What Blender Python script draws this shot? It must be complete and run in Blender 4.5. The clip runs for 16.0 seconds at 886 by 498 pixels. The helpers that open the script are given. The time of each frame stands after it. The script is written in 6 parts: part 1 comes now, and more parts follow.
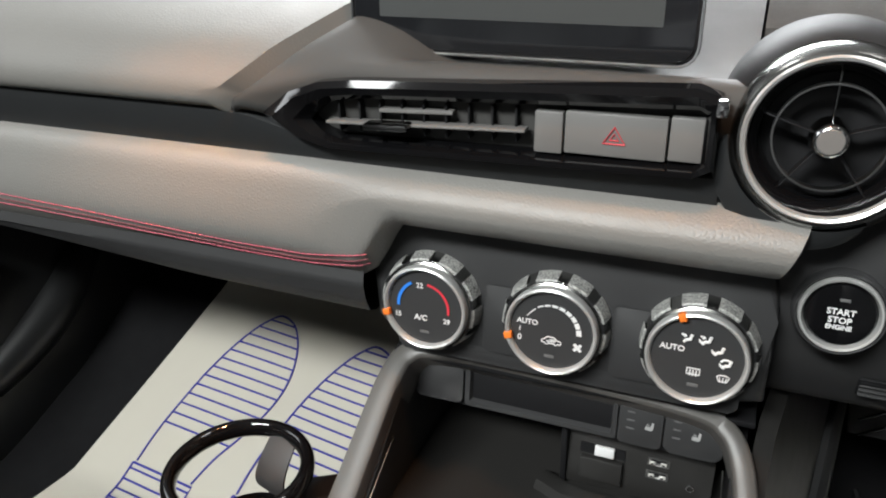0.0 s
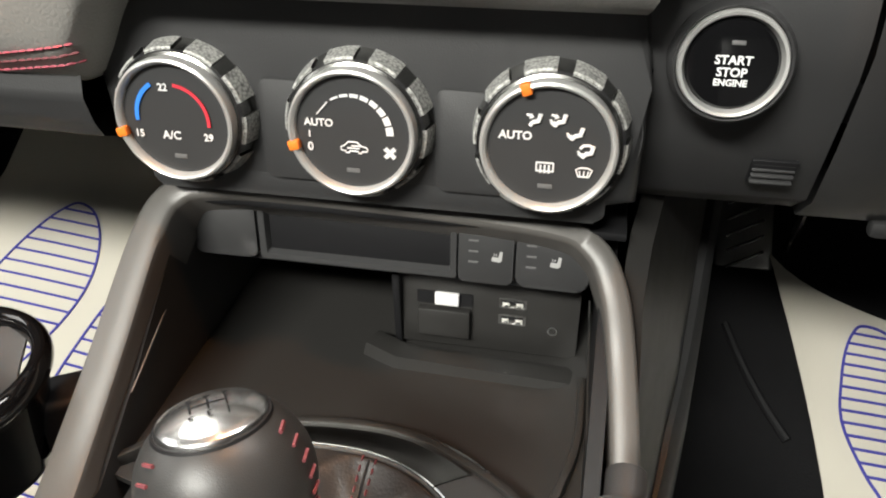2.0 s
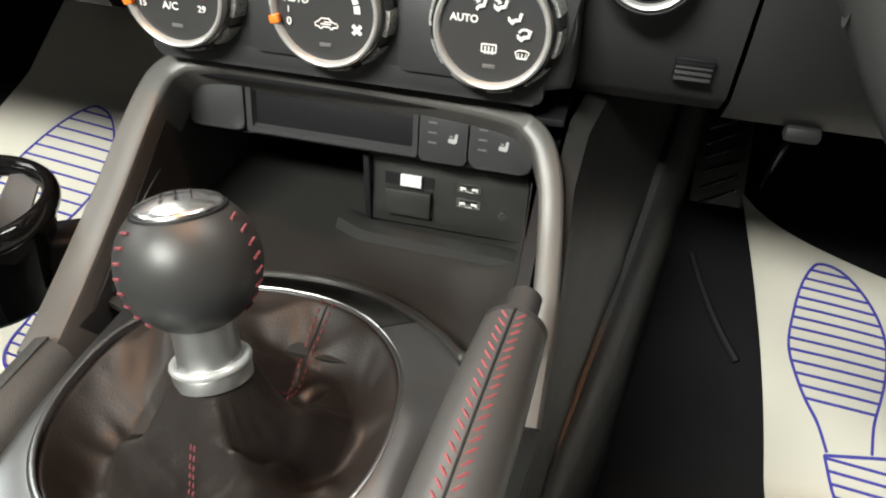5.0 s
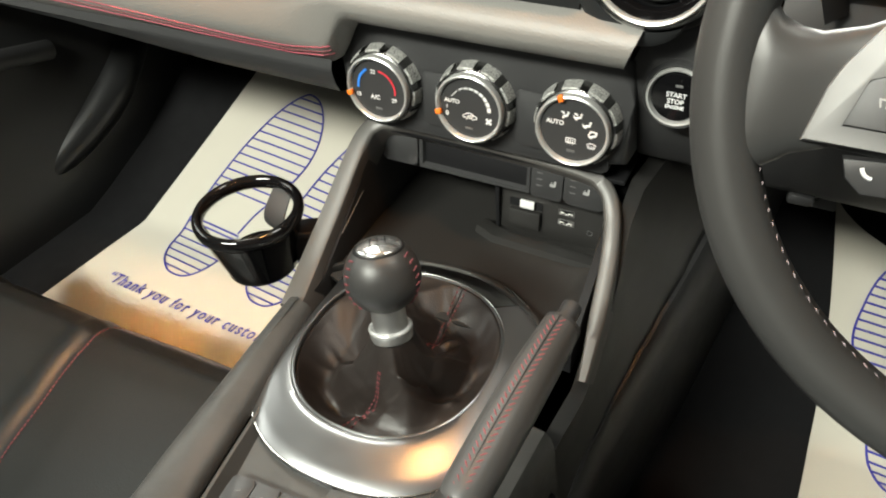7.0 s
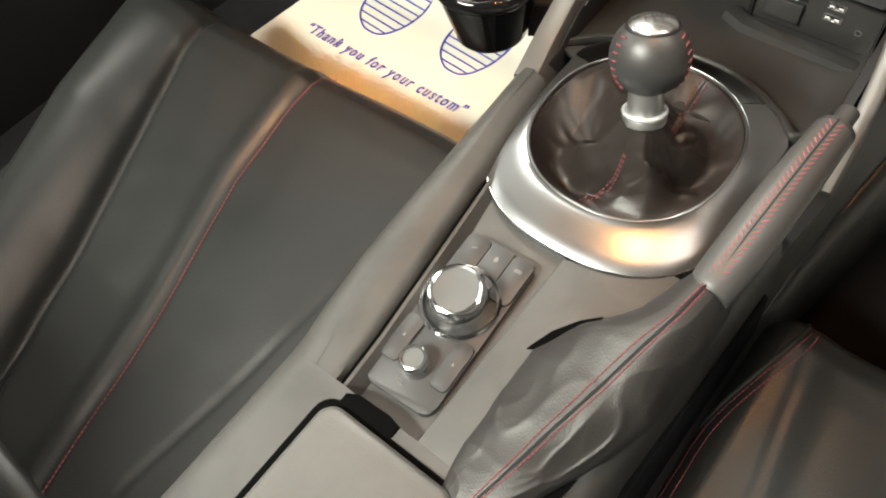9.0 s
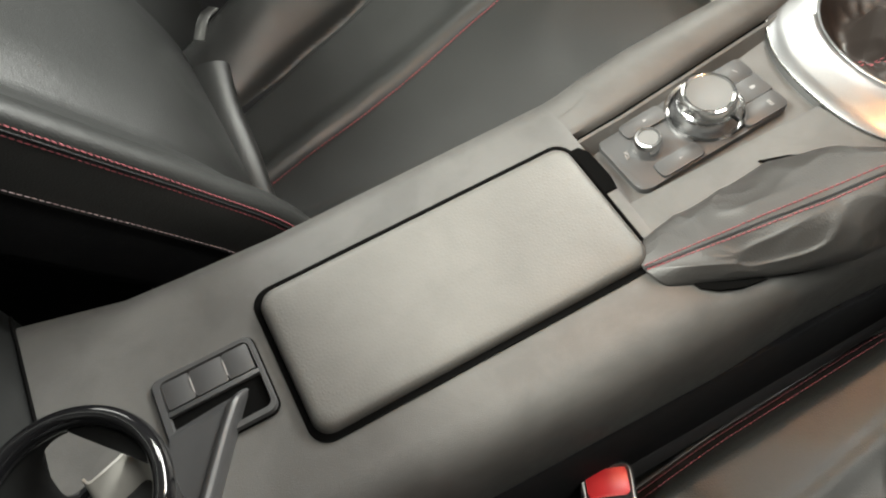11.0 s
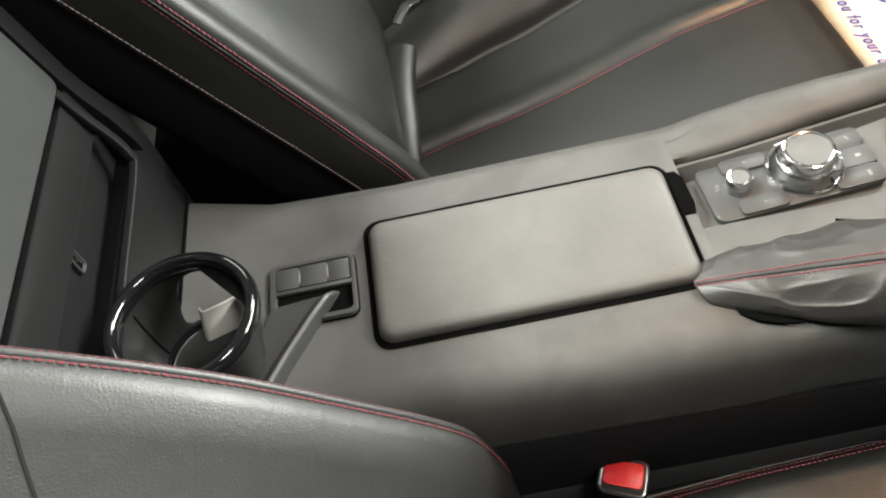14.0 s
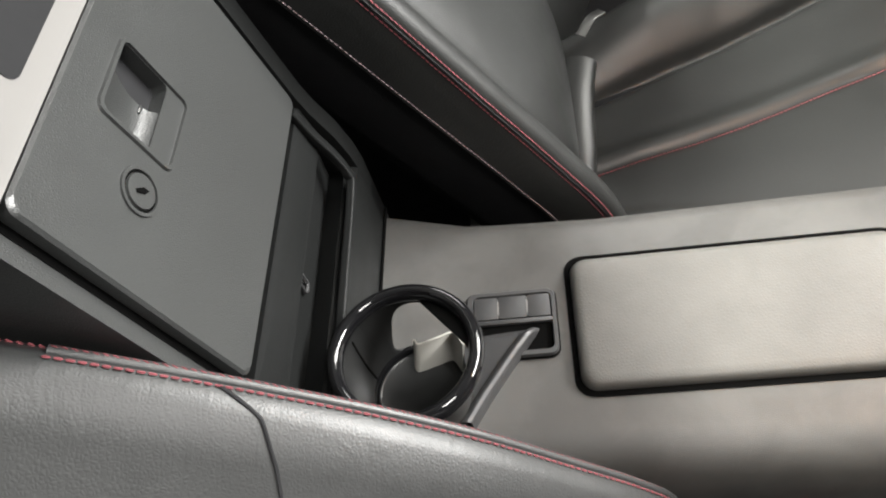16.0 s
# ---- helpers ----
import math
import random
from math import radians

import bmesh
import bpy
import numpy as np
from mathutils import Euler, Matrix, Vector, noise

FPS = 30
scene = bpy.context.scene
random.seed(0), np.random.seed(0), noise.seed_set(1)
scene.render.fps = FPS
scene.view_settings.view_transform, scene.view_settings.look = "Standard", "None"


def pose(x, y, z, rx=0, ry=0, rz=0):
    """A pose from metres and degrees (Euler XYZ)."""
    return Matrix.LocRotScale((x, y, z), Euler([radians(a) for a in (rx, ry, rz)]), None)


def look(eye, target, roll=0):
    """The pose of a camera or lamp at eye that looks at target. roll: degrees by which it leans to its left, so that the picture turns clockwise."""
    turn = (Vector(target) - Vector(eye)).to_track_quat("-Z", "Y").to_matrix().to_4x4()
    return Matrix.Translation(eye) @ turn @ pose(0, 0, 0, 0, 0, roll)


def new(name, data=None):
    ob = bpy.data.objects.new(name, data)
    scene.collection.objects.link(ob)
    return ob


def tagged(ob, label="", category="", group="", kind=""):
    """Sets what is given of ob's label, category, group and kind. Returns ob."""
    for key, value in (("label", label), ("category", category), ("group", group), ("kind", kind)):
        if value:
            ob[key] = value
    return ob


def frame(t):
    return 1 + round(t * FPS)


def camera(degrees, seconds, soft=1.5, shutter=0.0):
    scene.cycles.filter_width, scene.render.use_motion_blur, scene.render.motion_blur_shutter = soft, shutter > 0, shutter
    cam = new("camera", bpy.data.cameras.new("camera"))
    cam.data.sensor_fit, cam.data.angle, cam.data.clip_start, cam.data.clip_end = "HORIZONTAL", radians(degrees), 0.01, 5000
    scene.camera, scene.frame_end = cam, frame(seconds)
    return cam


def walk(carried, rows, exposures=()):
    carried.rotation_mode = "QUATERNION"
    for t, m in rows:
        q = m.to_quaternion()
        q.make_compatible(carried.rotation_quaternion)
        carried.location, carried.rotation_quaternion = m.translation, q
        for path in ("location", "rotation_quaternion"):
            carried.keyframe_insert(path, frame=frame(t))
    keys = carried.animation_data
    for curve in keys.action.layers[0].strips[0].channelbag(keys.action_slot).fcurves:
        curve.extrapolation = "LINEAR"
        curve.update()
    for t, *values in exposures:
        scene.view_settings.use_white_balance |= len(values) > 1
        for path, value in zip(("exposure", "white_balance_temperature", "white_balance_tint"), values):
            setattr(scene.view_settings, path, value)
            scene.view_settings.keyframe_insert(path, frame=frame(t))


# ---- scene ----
cam = camera(60.57, 16.0, soft=2.0)
ROWS = [
    (0.0, 0.1096, -0.3477, 0.8328, 63.74, 1.61, 22.28),
    (0.5, 0.1116, -0.3454, 0.8235, 61.50, 1.50, 19.82),
    (1.0, 0.1137, -0.3441, 0.8168, 59.68, 2.11, 18.27),
    (1.5, 0.1141, -0.2861, 0.7606, 57.60, 1.80, 14.59),
    (2.0, 0.1156, -0.2589, 0.7358, 55.70, 0.96, 11.45),
    (2.5, 0.1326, -0.2605, 0.7122, 54.80, -0.54, 10.15),
    (3.0, 0.1392, -0.2605, 0.6958, 54.97, -1.58, 9.27),
    (3.2, 0.1407, -0.2601, 0.6920, 55.08, -1.90, 8.87),
    (5.3, 0.1683, -0.3427, 0.7512, 51.70, -0.97, 17.75),
    (5.5, 0.1857, -0.3602, 0.7762, 51.20, -0.17, 20.11),
    (6.0, 0.2198, -0.3615, 0.8650, 50.38, 2.18, 22.76),
    (6.5, 0.2332, -0.4020, 0.9023, 49.53, 2.97, 25.11),
    (7.0, 0.2358, -0.4130, 0.8974, 47.45, 3.93, 26.92),
    (7.5, 0.1815, -0.3255, 0.8893, 42.35, 5.61, 23.94),
    (8.0, 0.1400, -0.3047, 0.8848, 38.51, 4.91, 23.97),
    (8.5, 0.1609, -0.3827, 0.8973, 34.37, 4.83, 30.95),
    (9.0, 0.1713, -0.4595, 0.9029, 32.15, 6.40, 38.39),
    (9.5, 0.1754, -0.5220, 0.9058, 29.55, 8.32, 45.56),
    (11.8, 0.2881, -0.5967, 0.8707, 31.26, 4.17, 66.33),
    (12.0, 0.3006, -0.6007, 0.8789, 31.54, 3.47, 66.64),
    (12.5, 0.3509, -0.6294, 0.9289, 32.32, 1.99, 66.72),
    (13.0, 0.4350, -0.6423, 0.9892, 33.04, 1.65, 67.32),
    (13.5, 0.3911, -0.5617, 0.9355, 34.67, 2.95, 72.91),
    (14.0, 0.3326, -0.5569, 0.9192, 35.25, 7.88, 81.51),
    (14.5, 0.2685, -0.6065, 0.9202, 34.18, 9.30, 87.53),
    (15.0, 0.2671, -0.6252, 0.9157, 33.12, 8.60, 90.13),
    (15.5, 0.2788, -0.6259, 0.9074, 33.47, 8.89, 90.85),
    (16.0, 0.2869, -0.6327, 0.9443, 35.07, 10.21, 90.05),
]
walk(cam, [(t, pose(x, y, z, rx, ry, rz)) for t, x, y, z, rx, ry, rz in ROWS], [(0.0, -0.68, 6080, 10), (1.0, -0.4, 6400, 10), (2.0, -0.15, 6500, 10), (3.0, 0.0, 6800, 9), (5.5, -0.08, 6300, 6), (7.0, -0.28, 6580, 4), (8.0, -0.25, 6620, 4), (9.0, 0.14, 6700, 6), (9.7, 0.34, 6600, 6), (11.8, 0.52, 6500, 6), (13.0, 0.55, 6480, 6), (14.5, 0.52, 6430, 6), (15.0, 0.6, 6450, 8), (16.0, 0.72, 6430, 10)])

# ---- world and light: an unseen showroom with added lamps over an open-topped car ----
world = bpy.data.worlds.new("showroom_air")
scene.world = world
world.use_nodes = True
world.node_tree.nodes["Background"].inputs[0].default_value = (0.9, 0.95, 1.0, 1)
world.node_tree.nodes["Background"].inputs[1].default_value = 0.35


def area_lamp(name, eye, target, sx, sy, watts, colour, spread=180):
    data = bpy.data.lights.new(name, "AREA")
    data.shape, data.size, data.size_y, data.energy, data.color = "RECTANGLE", sx, sy, watts, colour
    data.spread = radians(spread)
    ob = new(name, data)
    ob.matrix_world = look(eye, target)
    return ob


# lamps added out of view ahead, behind and beside, and a pair of small amber map lights under the roof header
area_lamp("ceiling_lamp_front", (-0.9, 2.8, 2.5), (0.05, -0.7, 0.6), 2.8, 1.0, 600, (1.0, 0.99, 0.95))
area_lamp("ceiling_lamp_left", (-1.25, 0.9, 2.68), (-0.3, 0.1, 0.5), 0.5, 1.7, 88, (1.0, 0.98, 0.91))
# no window stands here: fill added to brighten the passenger side
area_lamp("side_fill_light", (-3.0, -0.5, 2.15), (0.0, -0.4, 0.5), 2.0, 0.9, 38, (1.0, 0.99, 0.95))
area_lamp("ceiling_lamp_right", (0.85, 0.25, 2.68), (0.3, -0.4, 0.4), 0.5, 1.0, 42, (1.0, 0.97, 0.92))
area_lamp("ceiling_lamp_rear", (-0.7, -2.12, 2.65), (-0.2, 0.0, 0.5), 1.3, 0.4, 270, (1.0, 0.99, 0.91))
area_lamp("map_light", (0.08, -0.11, 1.148), (0.06, -0.16, 0.45), 0.03, 0.02, 0.72, (1.0, 0.45, 0.16), 110)
# second amber lamp, unseen, added to warm the shaded edge of the mat
area_lamp("map_light", (-0.02, -0.112, 1.148), (-0.37, -0.055, 0.2), 0.03, 0.02, 0.4, (1.0, 0.42, 0.13), 30)


# ---- materials ----
def material(name, colour, rough=0.5, metal=0.0, grain=0.0, scale=400.0, vary=0.12, coat=0.0, spec=0.5, cells=False, patch=6.0, wrinkle=0.0, stretch=1.0, mottle=0.0):
    m = bpy.data.materials.new(name)
    m.use_nodes = True
    n, l = m.node_tree.nodes, m.node_tree.links
    b = n["Principled BSDF"]
    b.inputs["Metallic"].default_value = metal
    b.inputs["Coat Weight"].default_value = coat
    b.inputs["Coat Roughness"].default_value = 0.05
    b.inputs["Specular IOR Level"].default_value = spec
    tc = n.new("ShaderNodeTexCoord")
    big = n.new("ShaderNodeTexNoise")
    big.inputs["Scale"].default_value = patch
    big.inputs["Detail"].default_value = 5.0
    l.new(tc.outputs["Object"], big.inputs["Vector"])
    ramp = n.new("ShaderNodeMixRGB")
    ramp.inputs[1].default_value = tuple(c * (1 - vary) for c in colour) + (1,)
    ramp.inputs[2].default_value = tuple(min(1, c * (1 + vary)) for c in colour) + (1,)
    l.new(big.outputs["Fac"], ramp.inputs[0])
    if mottle:
        # darker mottling with uneven borders: wear and uneven reflection put into the colour
        spots = n.new("ShaderNodeTexNoise")
        spots.inputs["Scale"].default_value = 24.0
        spots.inputs["Detail"].default_value = 7.0
        spots.inputs["Roughness"].default_value = 0.62
        spots.inputs["Distortion"].default_value = 0.5
        l.new(tc.outputs["Object"], spots.inputs["Vector"])
        edge = n.new("ShaderNodeMapRange")
        edge.inputs["From Min"].default_value, edge.inputs["From Max"].default_value = 0.45, 0.60
        edge.inputs["To Max"].default_value = mottle
        l.new(spots.outputs["Fac"], edge.inputs["Value"])
        worn = n.new("ShaderNodeMixRGB")
        worn.inputs[2].default_value = tuple(c * 0.35 for c in colour) + (1,)
        l.new(edge.outputs[0], worn.inputs[0])
        l.new(ramp.outputs[0], worn.inputs[1])
        l.new(worn.outputs[0], b.inputs["Base Color"])
    else:
        l.new(ramp.outputs[0], b.inputs["Base Color"])
    rr = n.new("ShaderNodeMapRange")
    rr.inputs["To Min"].default_value = max(0.02, rough * (0.85 - 0.4 * max(0.0, vary - 0.12)))
    rr.inputs["To Max"].default_value = min(1, rough * (1.15 + 0.6 * max(0.0, vary - 0.12)))
    fine = n.new("ShaderNodeTexNoise")
    fine.inputs["Scale"].default_value = patch * 9
    fine.inputs["Detail"].default_value = 6.0
    l.new(tc.outputs["Object"], fine.inputs["Vector"])
    l.new(fine.outputs["Fac"], rr.inputs["Value"])
    l.new(rr.outputs[0], b.inputs["Roughness"])
    if grain:
        if cells:
            g = n.new("ShaderNodeTexVoronoi")
            g.feature = "DISTANCE_TO_EDGE"
            out = g.outputs["Distance"]
        else:
            g = n.new("ShaderNodeTexNoise")
            g.inputs["Detail"].default_value = 3.0
            out = g.outputs["Fac"]
        g.inputs["Scale"].default_value = scale
        l.new(tc.outputs["Object"], g.inputs["Vector"])
        bump = n.new("ShaderNodeBump")
        bump.inputs["Strength"].default_value = grain
        bump.inputs["Distance"].default_value = 0.0006
        l.new(out, bump.inputs["Height"])
        l.new(bump.outputs[0], b.inputs["Normal"])
        if wrinkle:
            w = n.new("ShaderNodeTexNoise")
            w.inputs["Scale"].default_value = 75.0
            w.inputs["Detail"].default_value = 4.0
            w.inputs["Distortion"].default_value = 1.2
            longer = n.new("ShaderNodeMapping")
            longer.inputs["Scale"].default_value = (1.0 / stretch, 1.0, 1.0)
            l.new(tc.outputs["Object"], longer.inputs["Vector"])
            l.new(longer.outputs[0], w.inputs["Vector"])
            soft = n.new("ShaderNodeBump")
            soft.inputs["Strength"].default_value = wrinkle
            soft.inputs["Distance"].default_value = 0.002
            l.new(w.outputs["Fac"], soft.inputs["Height"])
            l.new(soft.outputs[0], bump.inputs["Normal"])
    return m


# paler than the cowl: the light on pad and band is put into colour
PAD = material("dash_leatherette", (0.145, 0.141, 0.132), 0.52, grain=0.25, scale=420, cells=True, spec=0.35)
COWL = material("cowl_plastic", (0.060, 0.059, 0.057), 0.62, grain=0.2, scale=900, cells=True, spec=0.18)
DARKSTRIP = material("dark_shade_plastic", (0.016, 0.017, 0.018), 0.5, grain=0.15, scale=1200, spec=0.4)
SOFT = material("soft_black_plastic", (0.029, 0.029, 0.030), 0.5, grain=0.2, scale=1400, spec=0.5)
CONSOLE = material("console_plastic", (0.053, 0.0515, 0.0490), 0.46, vary=0.34, patch=14.0, grain=0.28, scale=1000, cells=True, spec=0.5, mottle=0.3)
LID = material("armrest_leatherette", (0.074, 0.0712, 0.0664), 0.50, vary=0.28, patch=16.0, grain=0.32, scale=420, cells=True, spec=0.5, mottle=0.12)
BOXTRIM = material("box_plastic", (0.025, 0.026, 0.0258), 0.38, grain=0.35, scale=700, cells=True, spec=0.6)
# box plastic darkened: the shade below the door is put into the colour
BOXDARK = material("shaded_box_plastic", (0.007, 0.0074, 0.0074), 0.45, grain=0.3, scale=600, cells=True, spec=0.13)
STRUT = material("satin_frame_plastic", (0.085, 0.080, 0.075), 0.44, grain=0.15, scale=1300, spec=0.6)
GREY = material("satin_grey_plastic", (0.16, 0.155, 0.15), 0.38, spec=0.5, vary=0.05)
BUTTON = material("button_plastic", (0.034, 0.034, 0.035), 0.45, spec=0.5, vary=0.05, grain=0.1, scale=2000)
GLOSS = material("piano_black", (0.004, 0.004, 0.0045), 0.06, coat=0.2, vary=0.1, spec=0.4)
BLACK = material("deep_black_plastic", (0.008, 0.008, 0.009), 0.6, spec=0.25)
DARKSATIN = material("dark_satin_metal", (0.27, 0.27, 0.26), 0.24, metal=1.0, vary=0.1)
KICK = material("kick_plastic", (0.014, 0.0143, 0.0148), 0.38, grain=0.1, scale=900, spec=0.6)
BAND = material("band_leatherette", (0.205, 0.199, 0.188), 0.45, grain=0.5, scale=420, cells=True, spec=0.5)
BOOTLEATHER = material("boot_leather", (0.0215, 0.0203, 0.0193), 0.50, grain=0.3, scale=500, cells=True, spec=0.5)
SILVERTRIM = material("silver_trim", (0.17, 0.17, 0.168), 0.52, metal=0.6, vary=0.05)
CLIPGREY = material("pale_clip_plastic", (0.36, 0.35, 0.32), 0.45, vary=0.05)
GRIPTHREAD = material("grip_thread", (0.25, 0.06, 0.07), 0.7, vary=0.2, patch=200)
RUBBER = material("tray_rubber", (0.021, 0.0203, 0.0195), 0.42, grain=0.15, scale=1800)
PALEMETAL = material("pale_contact_metal", (0.68, 0.67, 0.63), 0.5, metal=0.35, vary=0.05)
CHROME = material("chrome", (0.72, 0.72, 0.72), 0.14, metal=1.0, vary=0.04)
VOID = material("unlit_gap", (0.003, 0.003, 0.003), 1.0, spec=0.0)
BRUSHED = material("brushed_metal", (0.62, 0.62, 0.61), 0.38, metal=1.0, grain=0.12, scale=900, vary=0.05)
SATIN = material("satin_silver", (0.33, 0.33, 0.325), 0.30, metal=1.0, vary=0.05)
SURROUND = material("surround_silver", (0.29, 0.295, 0.30), 0.31, metal=0.95, grain=0.05, scale=900, vary=0.04)
KNOBTOP = material("knob_top_plastic", (0.10, 0.10, 0.10), 0.5, spec=0.3, vary=0.05)
# paler than the rim leather: the sheen on the grip put into colour
GRIP = material("grip_leather", (0.060, 0.060, 0.060), 0.42, grain=0.12, scale=1500, cells=True, spec=0.5)
CAPMETAL = material("polished_cap", (0.80, 0.80, 0.80), 0.25, metal=1.0, vary=0.03)
DARKMETAL = material("dark_chrome", (0.2, 0.2, 0.2), 0.2, metal=1.0, vary=0.05)
LEATHER = material("seat_leather", (0.0145, 0.0152, 0.0149), 0.40, grain=0.30, scale=480, cells=True, spec=0.43, wrinkle=0.08)
# wrinkled leather, paler than LEATHER: the driver backrest's sheen put into colour
BOLSTER = material("lit_bolster_leather", (0.0185, 0.019, 0.019), 0.46, grain=0.28, scale=480, cells=True, spec=0.52, wrinkle=0.17, stretch=4.0)
CUPBLACK = material("cup_plastic", (0.007, 0.0072, 0.0072), 0.33, vary=0.15, spec=0.32)
GAITER = material("gaiter_leather", (0.0175, 0.0138, 0.0122), 0.43, grain=0.25, scale=500, cells=True, spec=0.42)
KNOBLEATHER = material("knob_leather", (0.032, 0.032, 0.032), 0.40, grain=0.12, scale=1500, cells=True, spec=0.5)
RIMLEATHER = material("wheel_leather", (0.04, 0.04, 0.0395), 0.38, grain=0.12, scale=1500, cells=True, spec=0.5)
CARPET = material("carpet", (0.009, 0.009, 0.0098), 0.95, grain=0.9, scale=900, vary=0.4, spec=0.1)
PAPER = material("paper_mat", (0.52, 0.495, 0.43), 0.75, grain=0.05, scale=60, vary=0.04, spec=0.2)
INK = material("blue_ink", (0.035, 0.035, 0.28), 0.7)
RED = material("red_thread", (0.17, 0.04, 0.048), 0.7, vary=0.2, patch=200)
BANDRED = material("magenta_thread", (0.36, 0.07, 0.10), 0.7, vary=0.2, patch=200)
PALE = material("pale_thread", (0.25, 0.20, 0.21), 0.7, vary=0.2, patch=200)
ORANGE = material("orange_pointer", (0.85, 0.2, 0.02), 0.5)
WHITE = material("white_print", (0.75, 0.75, 0.75), 0.6, vary=0.03)
PRINTRED = material("red_print", (0.6, 0.03, 0.05), 0.6)
PRINTBLUE = material("blue_print", (0.03, 0.2, 0.7), 0.6)
PALEPRINT = material("pale_print", (0.36, 0.36, 0.355), 0.6, vary=0.03)
GREYPRINT = material("grey_print", (0.12, 0.12, 0.12), 0.6)
BUCKLERED = material("red_buckle_plastic", (0.55, 0.014, 0.02), 0.35)
SCREEN = material("screen_glass", (0.012, 0.013, 0.015), 0.1, coat=0.4)
SCREENGREY = material("screen_display", (0.06, 0.065, 0.066), 0.25)
KNURL = material("knurled_metal", (0.5, 0.5, 0.48), 0.5, metal=0.5, grain=1.0, scale=1500, vary=0.1)
BRIGHTRING = material("bright_plated_ring", (0.6, 0.6, 0.59), 0.3, metal=0.55, vary=0.05)
kn, kl = KNURL.node_tree.nodes, KNURL.node_tree.links
kv = kn.new("ShaderNodeTexVoronoi")
kv.inputs["Scale"].default_value = 750.0
kc = kn.new("ShaderNodeTexCoord")
kl.new(kc.outputs["Object"], kv.inputs["Vector"])
kr = kn.new("ShaderNodeMixRGB")
kr.inputs[1].default_value, kr.inputs[2].default_value = (0.75, 0.75, 0.72, 1), (0.12, 0.12, 0.115, 1)
kl.new(kv.outputs["Distance"], kr.inputs[0])
kl.new(kr.outputs[0], kn["Principled BSDF"].inputs["Base Color"])
ROOM = material("showroom_wall", (0.13, 0.13, 0.128), 0.8, vary=0.05, patch=0.6)
ROOMFLOOR = material("showroom_floor", (0.12, 0.12, 0.118), 0.4, vary=0.1, patch=1.0)


# ---- mesh helpers ----
def part(name, bm, mat, parent=None, label="", sharp=40.0):
    bmesh.ops.remove_doubles(bm, verts=bm.verts, dist=1e-6)
    bmesh.ops.recalc_face_normals(bm, faces=bm.faces)
    for f in bm.faces:
        f.smooth = True
    for e in bm.edges:
        e.smooth = len(e.link_faces) == 2 and e.calc_face_angle(0.0) < radians(sharp)
    me = bpy.data.meshes.new(name)
    bm.to_mesh(me)
    bm.free()
    me.materials.append(mat)
    ob = new(name, me)
    if parent:
        ob.parent = parent
        ob.matrix_parent_inverse = parent.matrix_world.inverted()
    if label:
        ob["label"] = label
    return ob


def thing(name, label, category, at=(0, 0, 0), group="", kind=""):
    ob = new(name)
    ob.location = at
    ob.empty_display_size = 0.02
    bpy.context.view_layer.update()
    return tagged(ob, label, category, group, kind)


def facing(x, y, z, tilt=0.0, turn=0.0):
    """A frame on a surface that faces the rear: local x across, y up, z out of it. tilt: degrees that it faces up."""
    t = radians(tilt)
    m = Matrix(((1, 0, 0, x), (0, math.sin(t), -math.cos(t), y), (0, math.cos(t), math.sin(t), z), (0, 0, 0, 1)))
    return m @ pose(0, 0, 0, 0, turn, 0)


def rbox(sx, sy, sz, r=0.001, m=None, seg=2):
    bm = bmesh.new()
    bmesh.ops.create_cube(bm, size=1, matrix=Matrix.Diagonal((sx, sy, sz, 1)))
    if r:
        bmesh.ops.bevel(bm, geom=bm.edges[:], offset=r, segments=seg, affect="EDGES", profile=0.5)
    if m:
        bm.transform(m)
    return bm


def prism(poly, depth, r=0.001, m=None, seg=2):
    """A polygon in x and y raised along z from 0 to depth, with its front edges rounded."""
    bm = bmesh.new()
    low = [bm.verts.new((x, y, 0)) for x, y in poly]
    top = [bm.verts.new((x, y, depth)) for x, y in poly]
    n = len(poly)
    bm.faces.new(low[::-1])
    face = bm.faces.new(top)
    for i in range(n):
        bm.faces.new((low[i], low[(i + 1) % n], top[(i + 1) % n], top[i]))
    if r:
        bmesh.ops.bevel(bm, geom=list(face.edges), offset=r, segments=seg, affect="EDGES", profile=0.5)
    if m:
        bm.transform(m)
    return bm


def rounded(x0, y0, x1, y1, r, n=5):
    out = []
    for cx, cy, a in ((x1 - r, y1 - r, 0), (x0 + r, y1 - r, 90), (x0 + r, y0 + r, 180), (x1 - r, y0 + r, 270)):
        for k in range(n + 1):
            t = radians(a + 90 * k / n)
            out.append((cx + r * math.cos(t), cy + r * math.sin(t)))
    return out


def loft(rings, closed=True, caps=True):
    bm = bmesh.new()
    rows = [[bm.verts.new(p) for p in ring] for ring in rings]
    for a, b in zip(rows, rows[1:]):
        n = len(a)
        for i in range(n if closed else n - 1):
            j = (i + 1) % n
            bm.faces.new((a[i], a[j], b[j], b[i]))
    if caps and closed:
        bm.faces.new(rows[0][::-1])
        bm.faces.new(rows[-1])
    return bm


def lathe(profile, n=48, m=None, caps=False):
    rings = [[(r * math.cos(2 * math.pi * k / n), r * math.sin(2 * math.pi * k / n), z) for k in range(n)] for r, z in profile]
    bm = loft(rings, True, caps)
    if m:
        bm.transform(m)
    return bm


